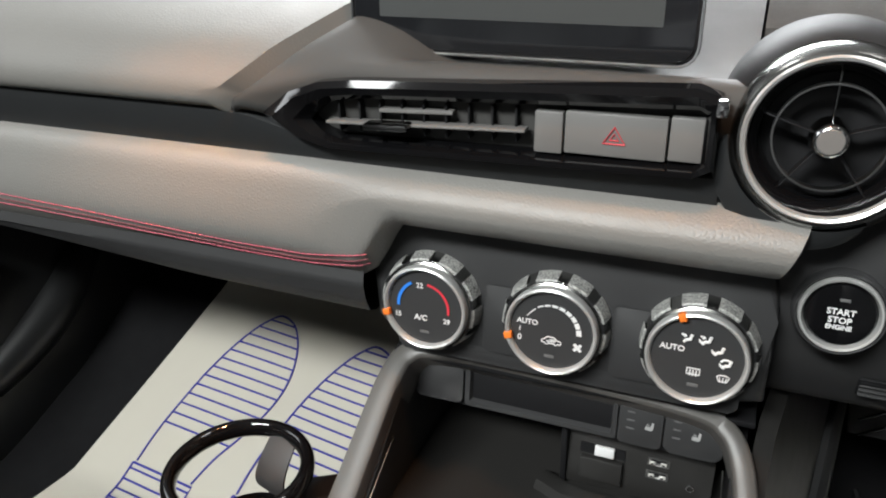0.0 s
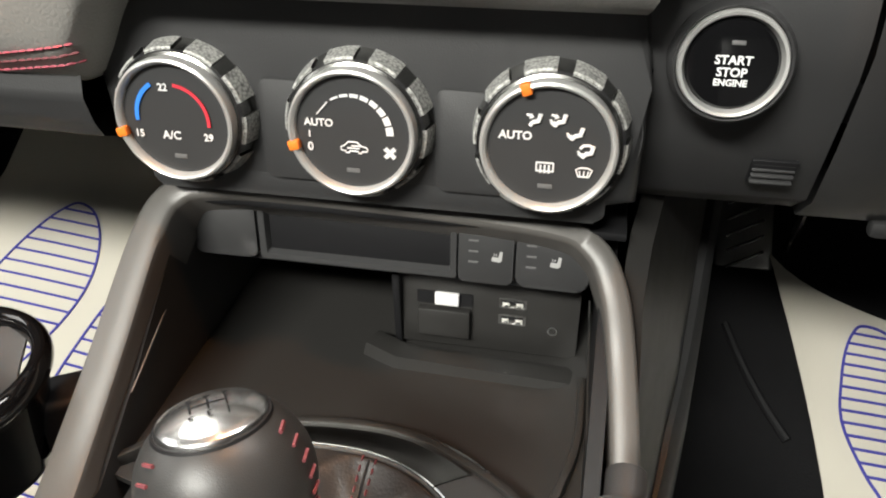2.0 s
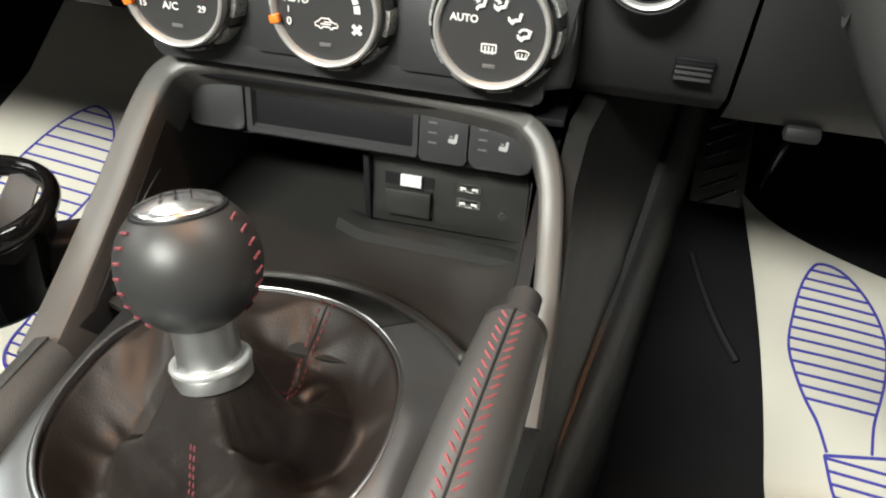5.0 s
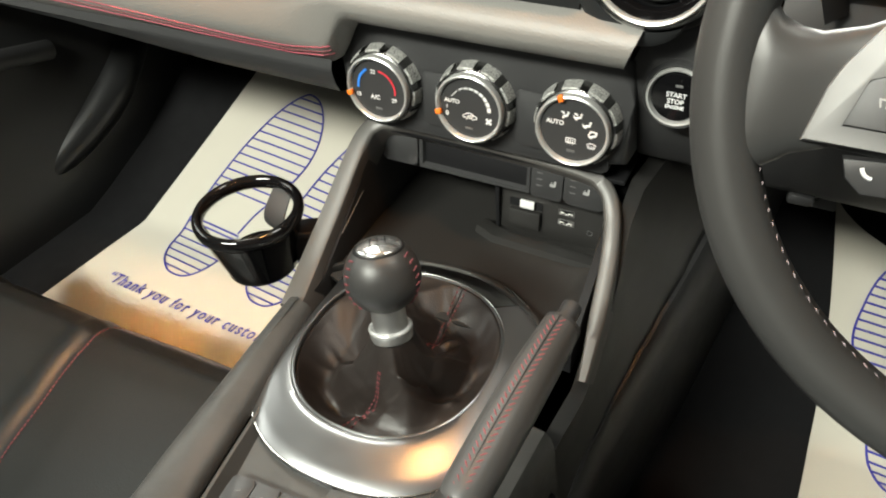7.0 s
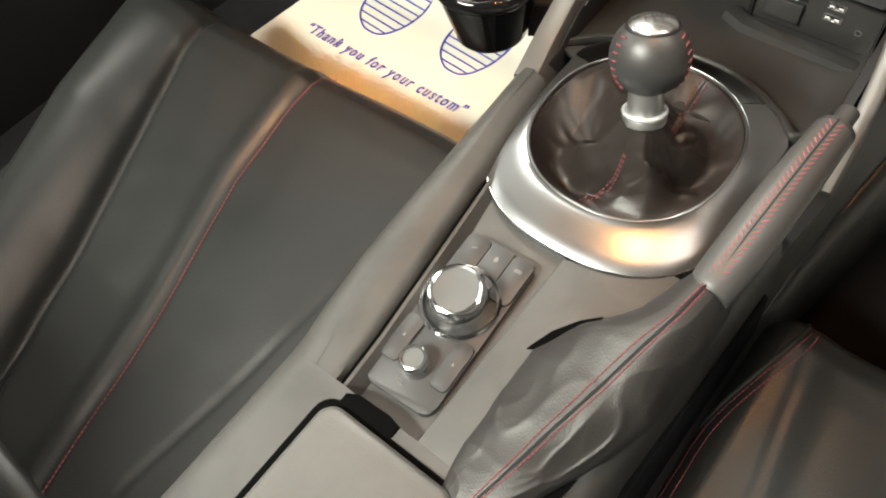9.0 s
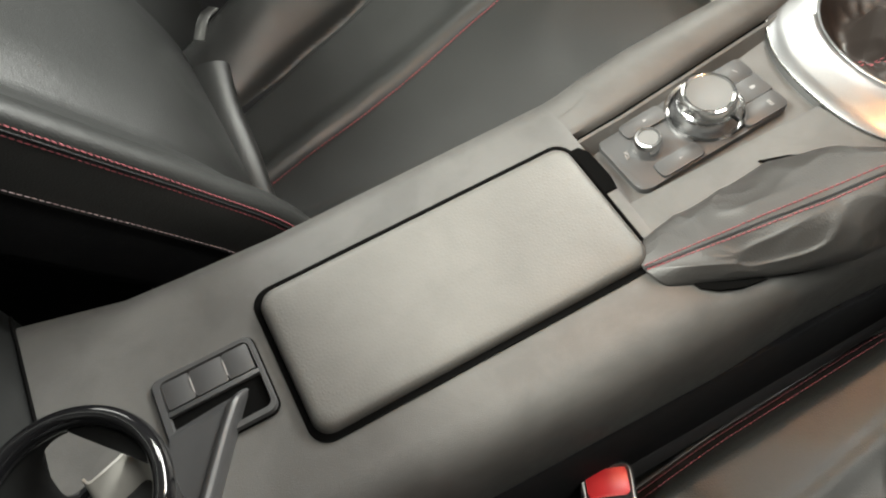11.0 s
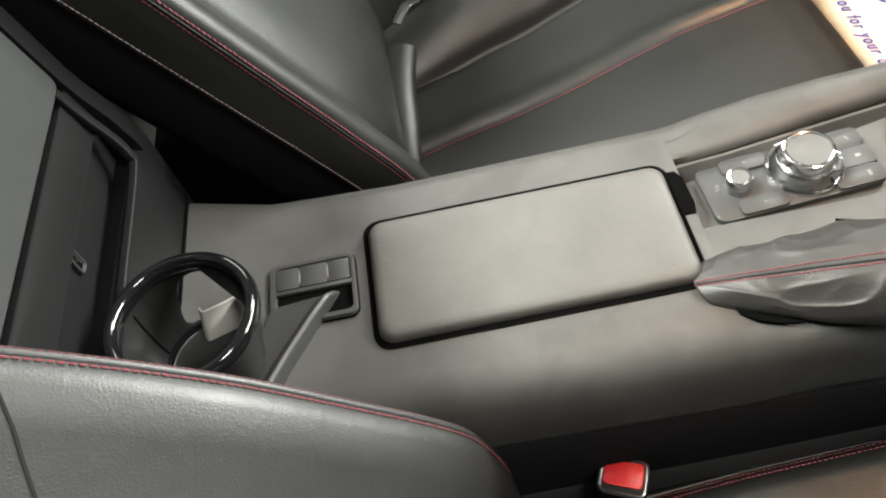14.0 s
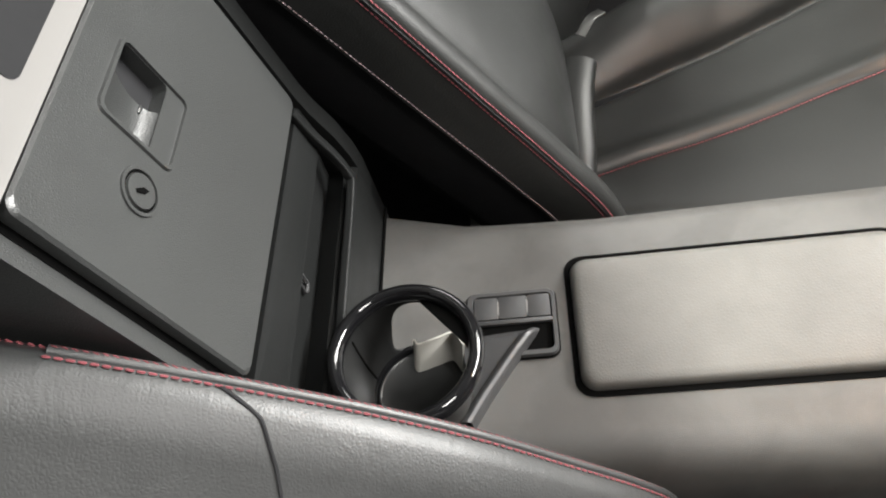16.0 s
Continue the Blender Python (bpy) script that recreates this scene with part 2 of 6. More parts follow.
def curve(points, n=8, closed=False):
    """A smooth line through the points."""
    pts = [Vector(p) for p in points]
    out = []
    count = len(pts) if closed else len(pts) - 1
    for i in range(count):
        if closed:
            a, b, c, d = (pts[(i + k) % len(pts)] for k in (-1, 0, 1, 2))
        else:
            b, c = pts[i], pts[i + 1]
            a = pts[i - 1] if i else 2 * b - c
            d = pts[i + 2] if i + 2 < len(pts) else 2 * c - b
        for k in range(n):
            t = k / n
            out.append(0.5 * (2 * b + (c - a) * t + (2 * a - 5 * b + 4 * c - d) * t * t + (3 * b - a - 3 * c + d) * t ** 3))
    if not closed:
        out.append(pts[-1])
    return out


def sweep(path, section, up=(0, 0, 1), closed=False, sizes=None, caps=True):
    """A section (x to the side, y up) carried along a path."""
    pts = [Vector(p) for p in path]
    up = Vector(up)
    rings = []
    n = len(pts)
    for i, p in enumerate(pts):
        d = (pts[(i + 1) % n] - pts[i - 1]) if closed or 0 < i < n - 1 else (pts[1] - pts[0] if i == 0 else pts[-1] - pts[-2])
        d.normalize()
        side = d.cross(up).normalized()
        top = side.cross(d)
        s = sizes[i] if sizes else 1.0
        rings.append([p + side * (x * s) + top * (y * s) for x, y in section])
    if closed:
        rings.append(rings[0])
    return loft(rings, True, caps and not closed)


def disc(r, n=10):
    return [(r * math.cos(2 * math.pi * k / n), r * math.sin(2 * math.pi * k / n)) for k in range(n)]


def sheet(fn, nu, nv, thick=0.0):
    """A surface fn(u, v) over 0..1, with its thickness."""
    bm = loft([[fn(i / nu, j / nv) for j in range(nv + 1)] for i in range(nu + 1)], False)
    if thick:
        bmesh.ops.recalc_face_normals(bm, faces=bm.faces)
        bmesh.ops.solidify(bm, geom=bm.faces[:], thickness=thick)
    return bm


def mix(table, t):
    """Straight-line values from a table of (t, value)."""
    if t <= table[0][0]:
        return table[0][1]
    for (a, x), (b, y) in zip(table, table[1:]):
        if t <= b:
            f = (t - a) / (b - a)
            return tuple(p + (q - p) * f for p, q in zip(x, y)) if isinstance(x, tuple) else x + (y - x) * f
    return table[-1][1]


def ease(a, b, t):
    t = max(0.0, min(1.0, (t - a) / (b - a)))
    return t * t * (3 - 2 * t)


def stitches(path, pitch=0.005, length=0.0035, r=0.0006, tilt=0.0):
    """A line of sewn stitches along a path, as one mesh."""
    pts = [Vector(p) for p in path]
    bm = bmesh.new()
    left = 0.0
    for a, b in zip(pts, pts[1:]):
        d = b - a
        size = d.length
        if size < 1e-9:
            continue
        d.normalize()
        side = d.cross(Vector((0, 0, 1)))
        side = side.normalized() if side.length > 1e-6 else Vector((1, 0, 0))
        top = side.cross(d)
        while left < size:
            c = a + d * left
            dd = (d + side * tilt).normalized() * length / 2
            ends = []
            for s, k in ((-1, 0.3), (-0.6, 1), (0.6, 1), (1, 0.3)):
                ends.append([bm.verts.new(c + dd * s + (side * math.cos(q) + top * math.sin(q)) * r * k) for q in (0, 1.57, 3.14, 4.71)])
            for e, f in zip(ends, ends[1:]):
                for k in range(4):
                    bm.faces.new((e[k], e[(k + 1) % 4], f[(k + 1) % 4], f[k]))
            bm.faces.new(ends[0][::-1])
            bm.faces.new(ends[-1])
            left += pitch
        left -= size
    return bm


def lettering(text, size, m, align="CENTER", depth=0.00015, bold=0.0, shear=0.0, width=0.0, spacing=1.0):
    data = bpy.data.curves.new("lettering", "FONT")
    data.body, data.size, data.extrude, data.align_x, data.align_y, data.offset = text, size, depth, align, "CENTER", bold
    data.resolution_u = 3
    data.shear, data.space_character = shear, spacing
    ob = bpy.data.objects.new("lettering", data)
    scene.collection.objects.link(ob)
    bpy.context.view_layer.update()
    me = bpy.data.meshes.new_from_object(ob.evaluated_get(bpy.context.evaluated_depsgraph_get()))
    bpy.data.objects.remove(ob)
    bm = bmesh.new()
    bm.from_mesh(me)
    bpy.data.meshes.remove(me)
    if width:
        xs = [v.co.x for v in bm.verts]
        bm.transform(Matrix.Diagonal((width / (max(xs) - min(xs)), 1, 1, 1)))
    bm.transform(m)
    return bm


def facing_front(x, y, z, tilt=0.0):
    """The same for a surface that faces the front of the car."""
    t = radians(tilt)
    return Matrix(((-1, 0, 0, x), (0, -math.sin(t), math.cos(t), y), (0, math.cos(t), math.sin(t), z), (0, 0, 0, 1)))


def join(bms):
    out = bmesh.new()
    for b in bms:
        me = bpy.data.meshes.new("tmp")
        b.to_mesh(me)
        b.free()
        out.from_mesh(me)
        bpy.data.meshes.remove(me)
    return out


def holed(outer, inner, top, low, floor, m, r=0.0015):
    """A plate with rounded outer edges and one hole, both given as loops."""
    bm = bmesh.new()
    n = len(outer)
    cx, cy = sum(p[0] for p in outer) / n, sum(p[1] for p in outer) / n
    shrink = [(x - math.copysign(r, x - cx), y - math.copysign(r, y - cy)) for x, y in outer]
    loops = [[bm.verts.new((x, y, z)) for x, y in loop] for loop, z in ((shrink, top), (inner, top))]
    edges = [bm.edges.new((loop[i], loop[(i + 1) % len(loop)])) for loop in loops for i in range(len(loop))]
    bmesh.ops.triangle_fill(bm, use_beauty=True, use_dissolve=False, edges=edges)
    for loop, rings in ((loops[0], ((outer, top - r), (outer, low))), (loops[1], ((inner, floor),))):
        last = loop
        for pts, z in rings:
            now = [bm.verts.new((x, y, z)) for x, y in pts]
            for i in range(len(now)):
                j = (i + 1) % len(now)
                bm.faces.new((last[i], last[j], now[j], now[i]))
            last = now
    bm.transform(m)
    return bm


def arc_band(r0, r1, a0, a1, m, n=20, depth=0.0002):
    poly = [(r1 * math.cos(radians(a0 + (a1 - a0) * k / n)), r1 * math.sin(radians(a0 + (a1 - a0) * k / n))) for k in range(n + 1)]
    poly += [(r0 * math.cos(radians(a1 + (a0 - a1) * k / n)), r0 * math.sin(radians(a1 + (a0 - a1) * k / n))) for k in range(n + 1)]
    bm = bmesh.new()
    for k in range(n):
        ring = [poly[k], poly[k + 1], poly[2 * n - k], poly[2 * n + 1 - k]]
        low = [bm.verts.new((x, y, 0)) for x, y in ring]
        top = [bm.verts.new((x, y, depth)) for x, y in ring]
        bm.faces.new(top)
        for i in range(4):
            bm.faces.new((low[i], low[(i + 1) % 4], top[(i + 1) % 4], top[i]))
    bm.transform(m)
    return bm


# ---- the shell of the car and an unseen room added round it ----
def floor_z(y):
    return mix([(-0.9, 0.2), (0.12, 0.2), (0.4, 0.315), (0.6, 0.47), (0.75, 0.62)], y)


def setting(name, bm, mat, label, category):
    return tagged(part(name, bm, mat), label, category, kind="structure")


setting("floor", sheet(lambda u, v: (-0.78 + 1.61 * u, -0.95 + 1.7 * v, floor_z(-0.95 + 1.7 * v)), 2, 40), CARPET, "black carpeted floor of the car", "floor")
setting("wall_left", rbox(0.05, 1.9, 0.62, 0.01, pose(-0.79, -0.1, 0.45)), RUBBER, "dark plastic inner door wall of the passenger side", "wall")
setting("wall_right", rbox(0.05, 1.9, 0.62, 0.01, pose(0.84, -0.1, 0.45)), RUBBER, "dark plastic inner door wall of the driver side", "wall")
setting("wall_front", rbox(1.7, 0.04, 0.62, 0.01, pose(0.03, 0.78, 0.47)), BLACK, "black bulkhead in front of the footwells", "wall")
setting("wall_rear", rbox(1.7, 0.04, 0.66, 0.01, pose(0.03, -0.98, 0.47)), BLACK, "black carpeted bulkhead behind the seats", "wall")
setting("scuttle", rbox(1.7, 0.26, 0.03, 0.01, pose(0.03, 0.80, 0.785)), BLACK, "black scuttle panel below the windscreen", "panel")
setting("roof_header", rbox(1.25, 0.05, 0.035, 0.01, pose(0.03, -0.10, 1.18)), BLACK, "black roof header over the windscreen", "roof")
# room out of view, added to enclose and reflect the lamps' light
setting("showroom_ground", rbox(12, 12, 0.1, 0, pose(0, 0, -0.35)), ROOMFLOOR, "unseen grey showroom floor added under the car", "floor")
setting("showroom_ceiling", rbox(12, 12, 0.1, 0, pose(0, 0, 2.8)), ROOM, "unseen showroom ceiling, added to reflect light", "ceiling")
for k, (x, y, sx, sy) in enumerate(((-6, 0, 0.1, 12), (6, 0, 0.1, 12), (0, -6, 12, 0.1), (0, 6, 12, 0.1))):
    setting("showroom_wall_%d" % (k + 1), rbox(sx, sy, 3.2, 0, pose(x, y, 1.25)), ROOM, "unseen plain showroom wall, added to reflect light", "wall")

# ---- dashboard ----
dash = thing("dashboard", "charcoal dashboard with padded band and red stitching", "dashboard", (0, 0.2, 0.7))
BAND_L = [(0.03, 0.692), (0.006, 0.690), (-0.004, 0.682), (-0.0075, 0.666), (-0.0085, 0.650), (-0.0070, 0.638), (-0.0028, 0.629), (0.0030, 0.6215), (0.0085, 0.617), (0.025, 0.614)]
BAND_R = [(0.03, 0.692), (0.008, 0.690), (-0.003, 0.685), (-0.009, 0.678), (-0.010, 0.672), (-0.009, 0.668), (-0.006, 0.663), (0.000, 0.658), (0.012, 0.655), (0.06, 0.655)]


def band(x, j):
    t = ease(-0.132, -0.072, x) if j < 5 else ease(-0.094, -0.064, x)
    a, b = BAND_L[j], BAND_R[j]
    z = a[1] + (b[1] - a[1]) * t
    if x > 0.07:
        x = 0.07 + (x - 0.07) / 0.06 * (0.0575 + 0.35 * (z - 0.646))
    return (x, a[0] + (b[0] - a[0]) * t, a[1] + (b[1] - a[1]) * t - 0.02 * max(0.0, -0.2 - x) * (0.4 if j > 2 else 0))


xs = [-0.76 + 0.02 * k for k in range(30)] + [-0.16 + 0.006 * k for k in range(18)] + [-0.05 + 0.018 * k for k in range(11)]
rows = []
for x in xs:
    rows.append([tuple(p) for p in curve([band(x, j) for j in range(10)], 4)])
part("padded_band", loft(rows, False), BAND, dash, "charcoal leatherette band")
for k, dz in enumerate((0.0, -0.0044, -0.0088)):
    line = []
    for i in range(90):
        x = -0.74 + 0.655 * i / 89
        z = mix([(-0.74, 0.653), (-0.302, 0.638), (-0.176, 0.6315), (-0.126, 0.6315), (-0.083, 0.6385)], x) + dz
        shape = curve([band(x, j) for j in range(10)], 4)
        for p, q in zip(shape[12:], shape[13:]):
            if p.z >= z > q.z:
                f = (p.z - z) / (p.z - q.z)
                line.append(p.lerp(q, f) + Vector((0, -0.0006, -0.0003)))
                break
    part("stitching", stitches(line, 0.0042, 0.0041, 0.00062), BANDRED if k != 1 else RED, dash, "red thread" if k != 1 else "dark red thread")


def skirt(u, v):
    # the plain lower edge of the dashboard under the stitched band
    x = -0.76 + 0.668 * u
    zl = mix([(-0.76, 0.610), (-0.4, 0.600), (-0.22, 0.590), (-0.092, 0.588)], x)
    pts = [(0.004, 0.622), (0.001, 0.6125), (0.0035, zl + 0.012), (0.0075, zl + 0.004), (0.016, zl), (0.30, zl + 0.004)]
    y, z = mix([(k / 5, p) for k, p in enumerate(pts)], v)
    return (x, y, z)


part("lower_skirt", sheet(skirt, 40, 20), SOFT, dash, "black lower edge of the dashboard")


def upper(u, v):
    prof = [(0.028, 0.710), (0.003, 0.7150), (-0.003, 0.7235), (0.004, 0.738), (0.03, 0.757), (0.09, 0.778), (0.2, 0.795), (0.42, 0.80), (0.7, 0.78)]
    pts = curve([(0, y, z) for y, z in prof], 4)
    p = pts[round(v * (len(pts) - 1))]
    right = mix([(0.0, -0.176), (0.25, -0.172), (0.45, -0.135), (0.62, -0.09), (1.0, -0.06)], v)
    edge = ease(0.985, 1.0, u) * 0.008
    return (-0.78 + (right + 0.78) * u, p[1] + edge, p[2] - edge)


part("upper_pad", sheet(upper, 60, 32, 0.004), PAD, dash, "charcoal upper pad, its lit paleness put into the colour")
part("gap_filler", rbox(0.9, 0.05, 0.05, 0.004, pose(-0.33, 0.052, 0.705)), BLACK, dash)
# dark strip that puts the shade of the gap under the pad into colour
part("shadow_strip", loft([[(x, y, z) for y, z in ((0.030, 0.684), (0.007, 0.687), (0.0045, 0.690), (0.0045, zt - 0.002), (0.007, zt), (0.030, zt + 0.002))] for x, zt in ((-0.78, 0.7155), (-0.30, 0.7150), (-0.165, 0.7140), (-0.140, 0.708), (-0.120, 0.7020), (0.10, 0.7045))], False), DARKSTRIP, dash, "dark strip for the shaded gap between the band and the upper pad")


def centre(u, v):
    # flush with the upper pad along the seam, stepping down to the screen's foot
    side = curve([(0, y, z) for y, z in ((0.028, 0.710), (0.003, 0.7150), (-0.003, 0.7235), (0.004, 0.738), (0.03, 0.757), (0.09, 0.778), (0.2, 0.795), (0.42, 0.80), (0.7, 0.78))], 4)
    foot = curve([(0, y, z) for y, z in ((0.02, 0.694), (0.010, 0.705), (0.007, 0.722), (0.008, 0.741), (0.020, 0.7455), (0.052, 0.7405), (0.2, 0.78), (0.45, 0.80), (0.7, 0.78))], 4)
    k = round(v * (len(foot) - 1))
    p = side[k].lerp(foot[k], ease(0.02, 0.24, u))
    left = mix([(0.0, -0.172), (0.25, -0.168), (0.45, -0.131), (0.62, -0.087), (1.0, -0.055)], v)
    edge = (1 - ease(0.0, 0.02, u)) * 0.004
    return (left + (0.108 - left) * u, p[1] + edge, p[2] - edge)


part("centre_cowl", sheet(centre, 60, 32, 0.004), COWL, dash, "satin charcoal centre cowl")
part("driver_cowl", loft([[(x, *p) for p in ((0.11, 0.66), (0.092, 0.70), (0.085, 0.735), (0.088, 0.757), (0.11, 0.772), (0.2, 0.79), (0.45, 0.80), (0.7, 0.78))] for x in (0.1095, 0.2, 0.8)], False), CONSOLE, dash, "satin charcoal driver cowl")
# the cowl's driver half and the lower panel with the starter button
part("lower_panel", loft([[(x + (0.35 * (p[1] - 0.646) - 0.0075 if x < 0.14 and p[1] > 0.64 else 0), *p) for p in ((0.09, 0.715), (0.040, 0.70), (0.026, 0.672), (0.0215, 0.646), (0.0225, 0.63), (0.032, 0.60), (0.042, 0.570), (0.06, 0.556), (0.3, 0.55))] for x in (0.137, 0.145, 0.2085)], False), SOFT, dash, "black lower panel beside the column")
part("knee_panel", loft([[(x, *p) for p in ((0.09, 0.715), (0.038, 0.70), (0.024, 0.672), (0.0205, 0.640), (0.030, 0.60), (0.040, 0.570), (0.058, 0.553), (0.3, 0.545))] for x in (0.2105, 0.4, 0.8)], False), SOFT, dash, "black knee panel")
grille = part("slot_plate", rbox(0.018, 0.013, 0.002, 0.0006, facing(0.190, 0.034, 0.586, -20)), BLACK, dash)
for k in range(4):
    part("slot_rib", rbox(0.0165, 0.0012, 0.003, 0.0004, facing(0.190, 0.033, 0.5818 + 0.0028 * k, -20)), SOFT, grille)
part("panel_tab", rbox(0.018, 0.008, 0.009, 0.003, pose(0.25, 0.056, 0.551)), SOFT, dash, "small plastic tab under the knee panel")
part("underside", rbox(1.5, 0.32, 0.02, 0.004, pose(0.03, 0.22, 0.606)), BLACK, dash)

# ---- piano-black trim with slot vent and switches ----
trim = thing("dashboard_trim", "piano-black pointed trim round a slot vent and hazard switch", "dashboard trim", (0, 0.0, 0.7))
OUT = [(-0.146, 0.7155), (-0.128, 0.7285), (-0.108, 0.7355), (-0.088, 0.7375), (0.086, 0.7455), (0.097, 0.742), (0.097, 0.708), (0.088, 0.7035), (-0.104, 0.6985), (-0.127, 0.7035)]
INN = [(-0.1145, 0.7145), (-0.108, 0.7215), (-0.098, 0.7265), (-0.084, 0.7285), (0.088, 0.7360), (0.0915, 0.7340), (0.0915, 0.7125), (0.088, 0.7095), (-0.098, 0.7050), (-0.108, 0.7085)]
MID = [((a[0] * 0.72 + b[0] * 0.28), (a[1] * 0.72 + b[1] * 0.28)) for a, b in zip(OUT, INN)]
MID2 = [((a[0] * 0.3 + b[0] * 0.7), (a[1] * 0.3 + b[1] * 0.7)) for a, b in zip(OUT, INN)]
rings = [[(x, y, z) for x, z in loop] for loop, y in ((OUT, 0.009), (OUT, -0.001), (MID, -0.006), (MID2, -0.005), (INN, -0.001), (INN, 0.012))]
part("bezel", loft(rings, True, False), GLOSS, trim, "piano-black bezel", sharp=25)
part("vent_cavity", rbox(0.22, 0.03, 0.034, 0.001, pose(-0.01, 0.031, 0.7195)), BLACK, trim)
for k in range(9):
    x = -0.098 + 0.0125 * k
    part("vane", rbox(0.0012, 0.012, 0.018, 0.0004, pose(x, 0.008, 0.7175 + 0.0004 * k)), BLACK, trim)
part("crossbar", rbox(0.112, 0.008, 0.0016, 0.0006, pose(-0.048, 0.0005, 0.7168, 0, -2.5, 0)), GREY, trim)
part("upper_bar", rbox(0.042, 0.006, 0.002, 0.0006, pose(-0.052, 0.003, 0.7232, 0, -2.5, 0)), GREY, trim)
part("vane_tab", rbox(0.026, 0.01, 0.0042, 0.0018, pose(-0.066, -0.0045, 0.7158, 0, -2.5, 0)), DARKMETAL, trim, "satin grey thumb tab")
for a, b, z in ((0.0125, 0.0265, 0.7195), (0.0275, 0.0752, 0.7205), (0.0762, 0.0912, 0.7215)):
    sw = part("switch", rbox(b - a, 0.0205, 0.006, 0.0008, facing((a + b) / 2, 0.001, z, 3)), GREY, trim, "satin grey switch")
    if b - a > 0.03:
        for s, d in ((0.0042, 0.0),):
            tri = [(0, 0.0045), (-0.0052, -0.0035), (0.0052, -0.0035)]
            loop = [(*p, 0.0) for p in tri]
            part("hazard_triangle", sweep([Vector(facing((a + b) / 2, -0.0024, z, 3) @ Vector(p)) for p in loop], disc(0.0005, 5), up=(0, -1, 0), closed=True), PRINTRED, sw, "red hazard triangle outline")
            tri2 = [(0, 0.0012), (-0.0022, -0.0018), (0.0022, -0.0018)]
            part("hazard_triangle", sweep([Vector(facing((a + b) / 2, -0.0024, z, 3) @ Vector((*p, 0))) for p in tri2], disc(0.0004, 5), up=(0, -1, 0), closed=True), PRINTRED, sw)

# ---- screen ----
screen = thing("infotainment_screen", "black switched-off screen with a bright metal rim", "screen", (-0.013, 0.045, 0.75))
M = facing(-0.0135, 0.046, 0.797, 4)
part("housing", prism(rounded(-0.094, -0.052, 0.094, 0.052, 0.010), 0.008, 0.002, M @ pose(0, 0, -0.008)), BLACK, screen)
part("housing_back", rbox(0.15, 0.07, 0.03, 0.006, M @ pose(0, -0.01, -0.02)), BLACK, screen)
part("rim", sweep([M @ Vector((x, y, 0)) for x, y in rounded(-0.0945, -0.0525, 0.0945, 0.0525, 0.010)], disc(0.0011, 6), up=(0, -1, 0.1), closed=True), CHROME, screen, "bright metal rim")
part("glass", prism(rounded(-0.0925, -0.0505, 0.0925, 0.0505, 0.009), 0.0008, 0.0003, M), SCREEN, screen)
part("display", prism(rounded(-0.077, -0.034, 0.077, 0.046, 0.001), 0.0003, 0, M @ pose(0, 0, 0.0008)), SCREENGREY, screen, "dark grey display area")

# ---- round air vent ----
vent = thing("air_vent", "round black air vent with chrome ring and hub", "air vent", (0.146, 0.045, 0.715))
M = facing(0.1422, 0.001, 0.7262, 6) @ Matrix.Diagonal((0.72, 0.72, 0.72, 1))
part("outer_ring", lathe([(0.0575, -0.07), (0.0575, -0.012), (0.0555, -0.002), (0.052, 0.003), (0.049, 0.0035), (0.0475, 0.001), (0.0465, -0.004)], 72, M), DARKSATIN, vent, "smoked chrome outer ring")
part("bright_ring", lathe([(0.0503, 0.0034), (0.049, 0.0052), (0.0472, 0.0042), (0.0462, 0.0005)], 72, M), BRIGHTRING, vent)
part("inner_ring", lathe([(0.0462, 0.0), (0.042, -0.006), (0.0395, -0.01), (0.0385, -0.03)], 64, M), GLOSS, vent)
part("well", lathe([(0.046, -0.034), (0.0, -0.034)], 40, M), BLACK, vent)
part("mid_ring", lathe([(0.0330, -0.008), (0.0330, -0.016), (0.0318, -0.016), (0.0318, -0.008), (0.0330, -0.008)], 56, M), SATIN, vent)
for k in range(5):
    part("spoke", rbox(0.0012, 0.034, 0.010, 0.0004, M @ pose(0, 0, 0, 0, 0, 72 * k) @ pose(0, 0.023, -0.014)), DARKMETAL if k == 0 else BLACK, vent)
part("hub", lathe([(0.0, 0.003), (0.0078, 0.003), (0.0095, 0.002), (0.0106, -0.001), (0.0110, -0.004), (0.0118, -0.006), (0.0118, -0.020)], 40, M), CHROME, vent, "chrome hub")
part("hub_cap", lathe([(0.0, 0.0038), (0.0072, 0.0036), (0.0078, 0.003)], 32, M), GREY, vent)
part("shroud", lathe([(0.0578, -0.012), (0.0610, -0.016), (0.0650, -0.024), (0.0680, -0.036), (0.0690, -0.070)], 64, M), BLACK, vent, "black housing round the vent")
# housing crescent whose dark colour also holds the shade under the vent
rows = []
for k in range(31):
    t = radians(182 + 118 * k / 30)
    w = 0.017 * math.sin(math.pi * k / 30) ** 0.6
    rows.append([(r * math.cos(t), r * math.sin(t), z) for r, z in ((0.0575, -0.004), (0.0580 + w * 0.5, -0.0050), (0.0580 + w, -0.009), (0.0580 + w, -0.03))])
bm = loft(rows, False)
bm.transform(M)
part("lower_housing", bm, DARKSTRIP, vent, "dark housing with the shade under the vent in its colour")
part("stem", rbox(0.005, 0.008, 0.01, 0.001, facing(0.0975, -0.003, 0.7385, 6)), CHROME, vent)

# ---- climate panel ----
climate = thing("climate_panel", "charcoal climate panel with three chrome dials", "climate controls", (0.02, 0.03, 0.57))
PANEL = [(-0.094, 0.018), (-0.088, 0.036), (-0.07, 0.0505), (0.118, 0.0525), (0.134, 0.046), (0.137, 0.018), (0.137, -0.03), (0.12, -0.034), (-0.076, -0.034), (-0.09, -0.02)]
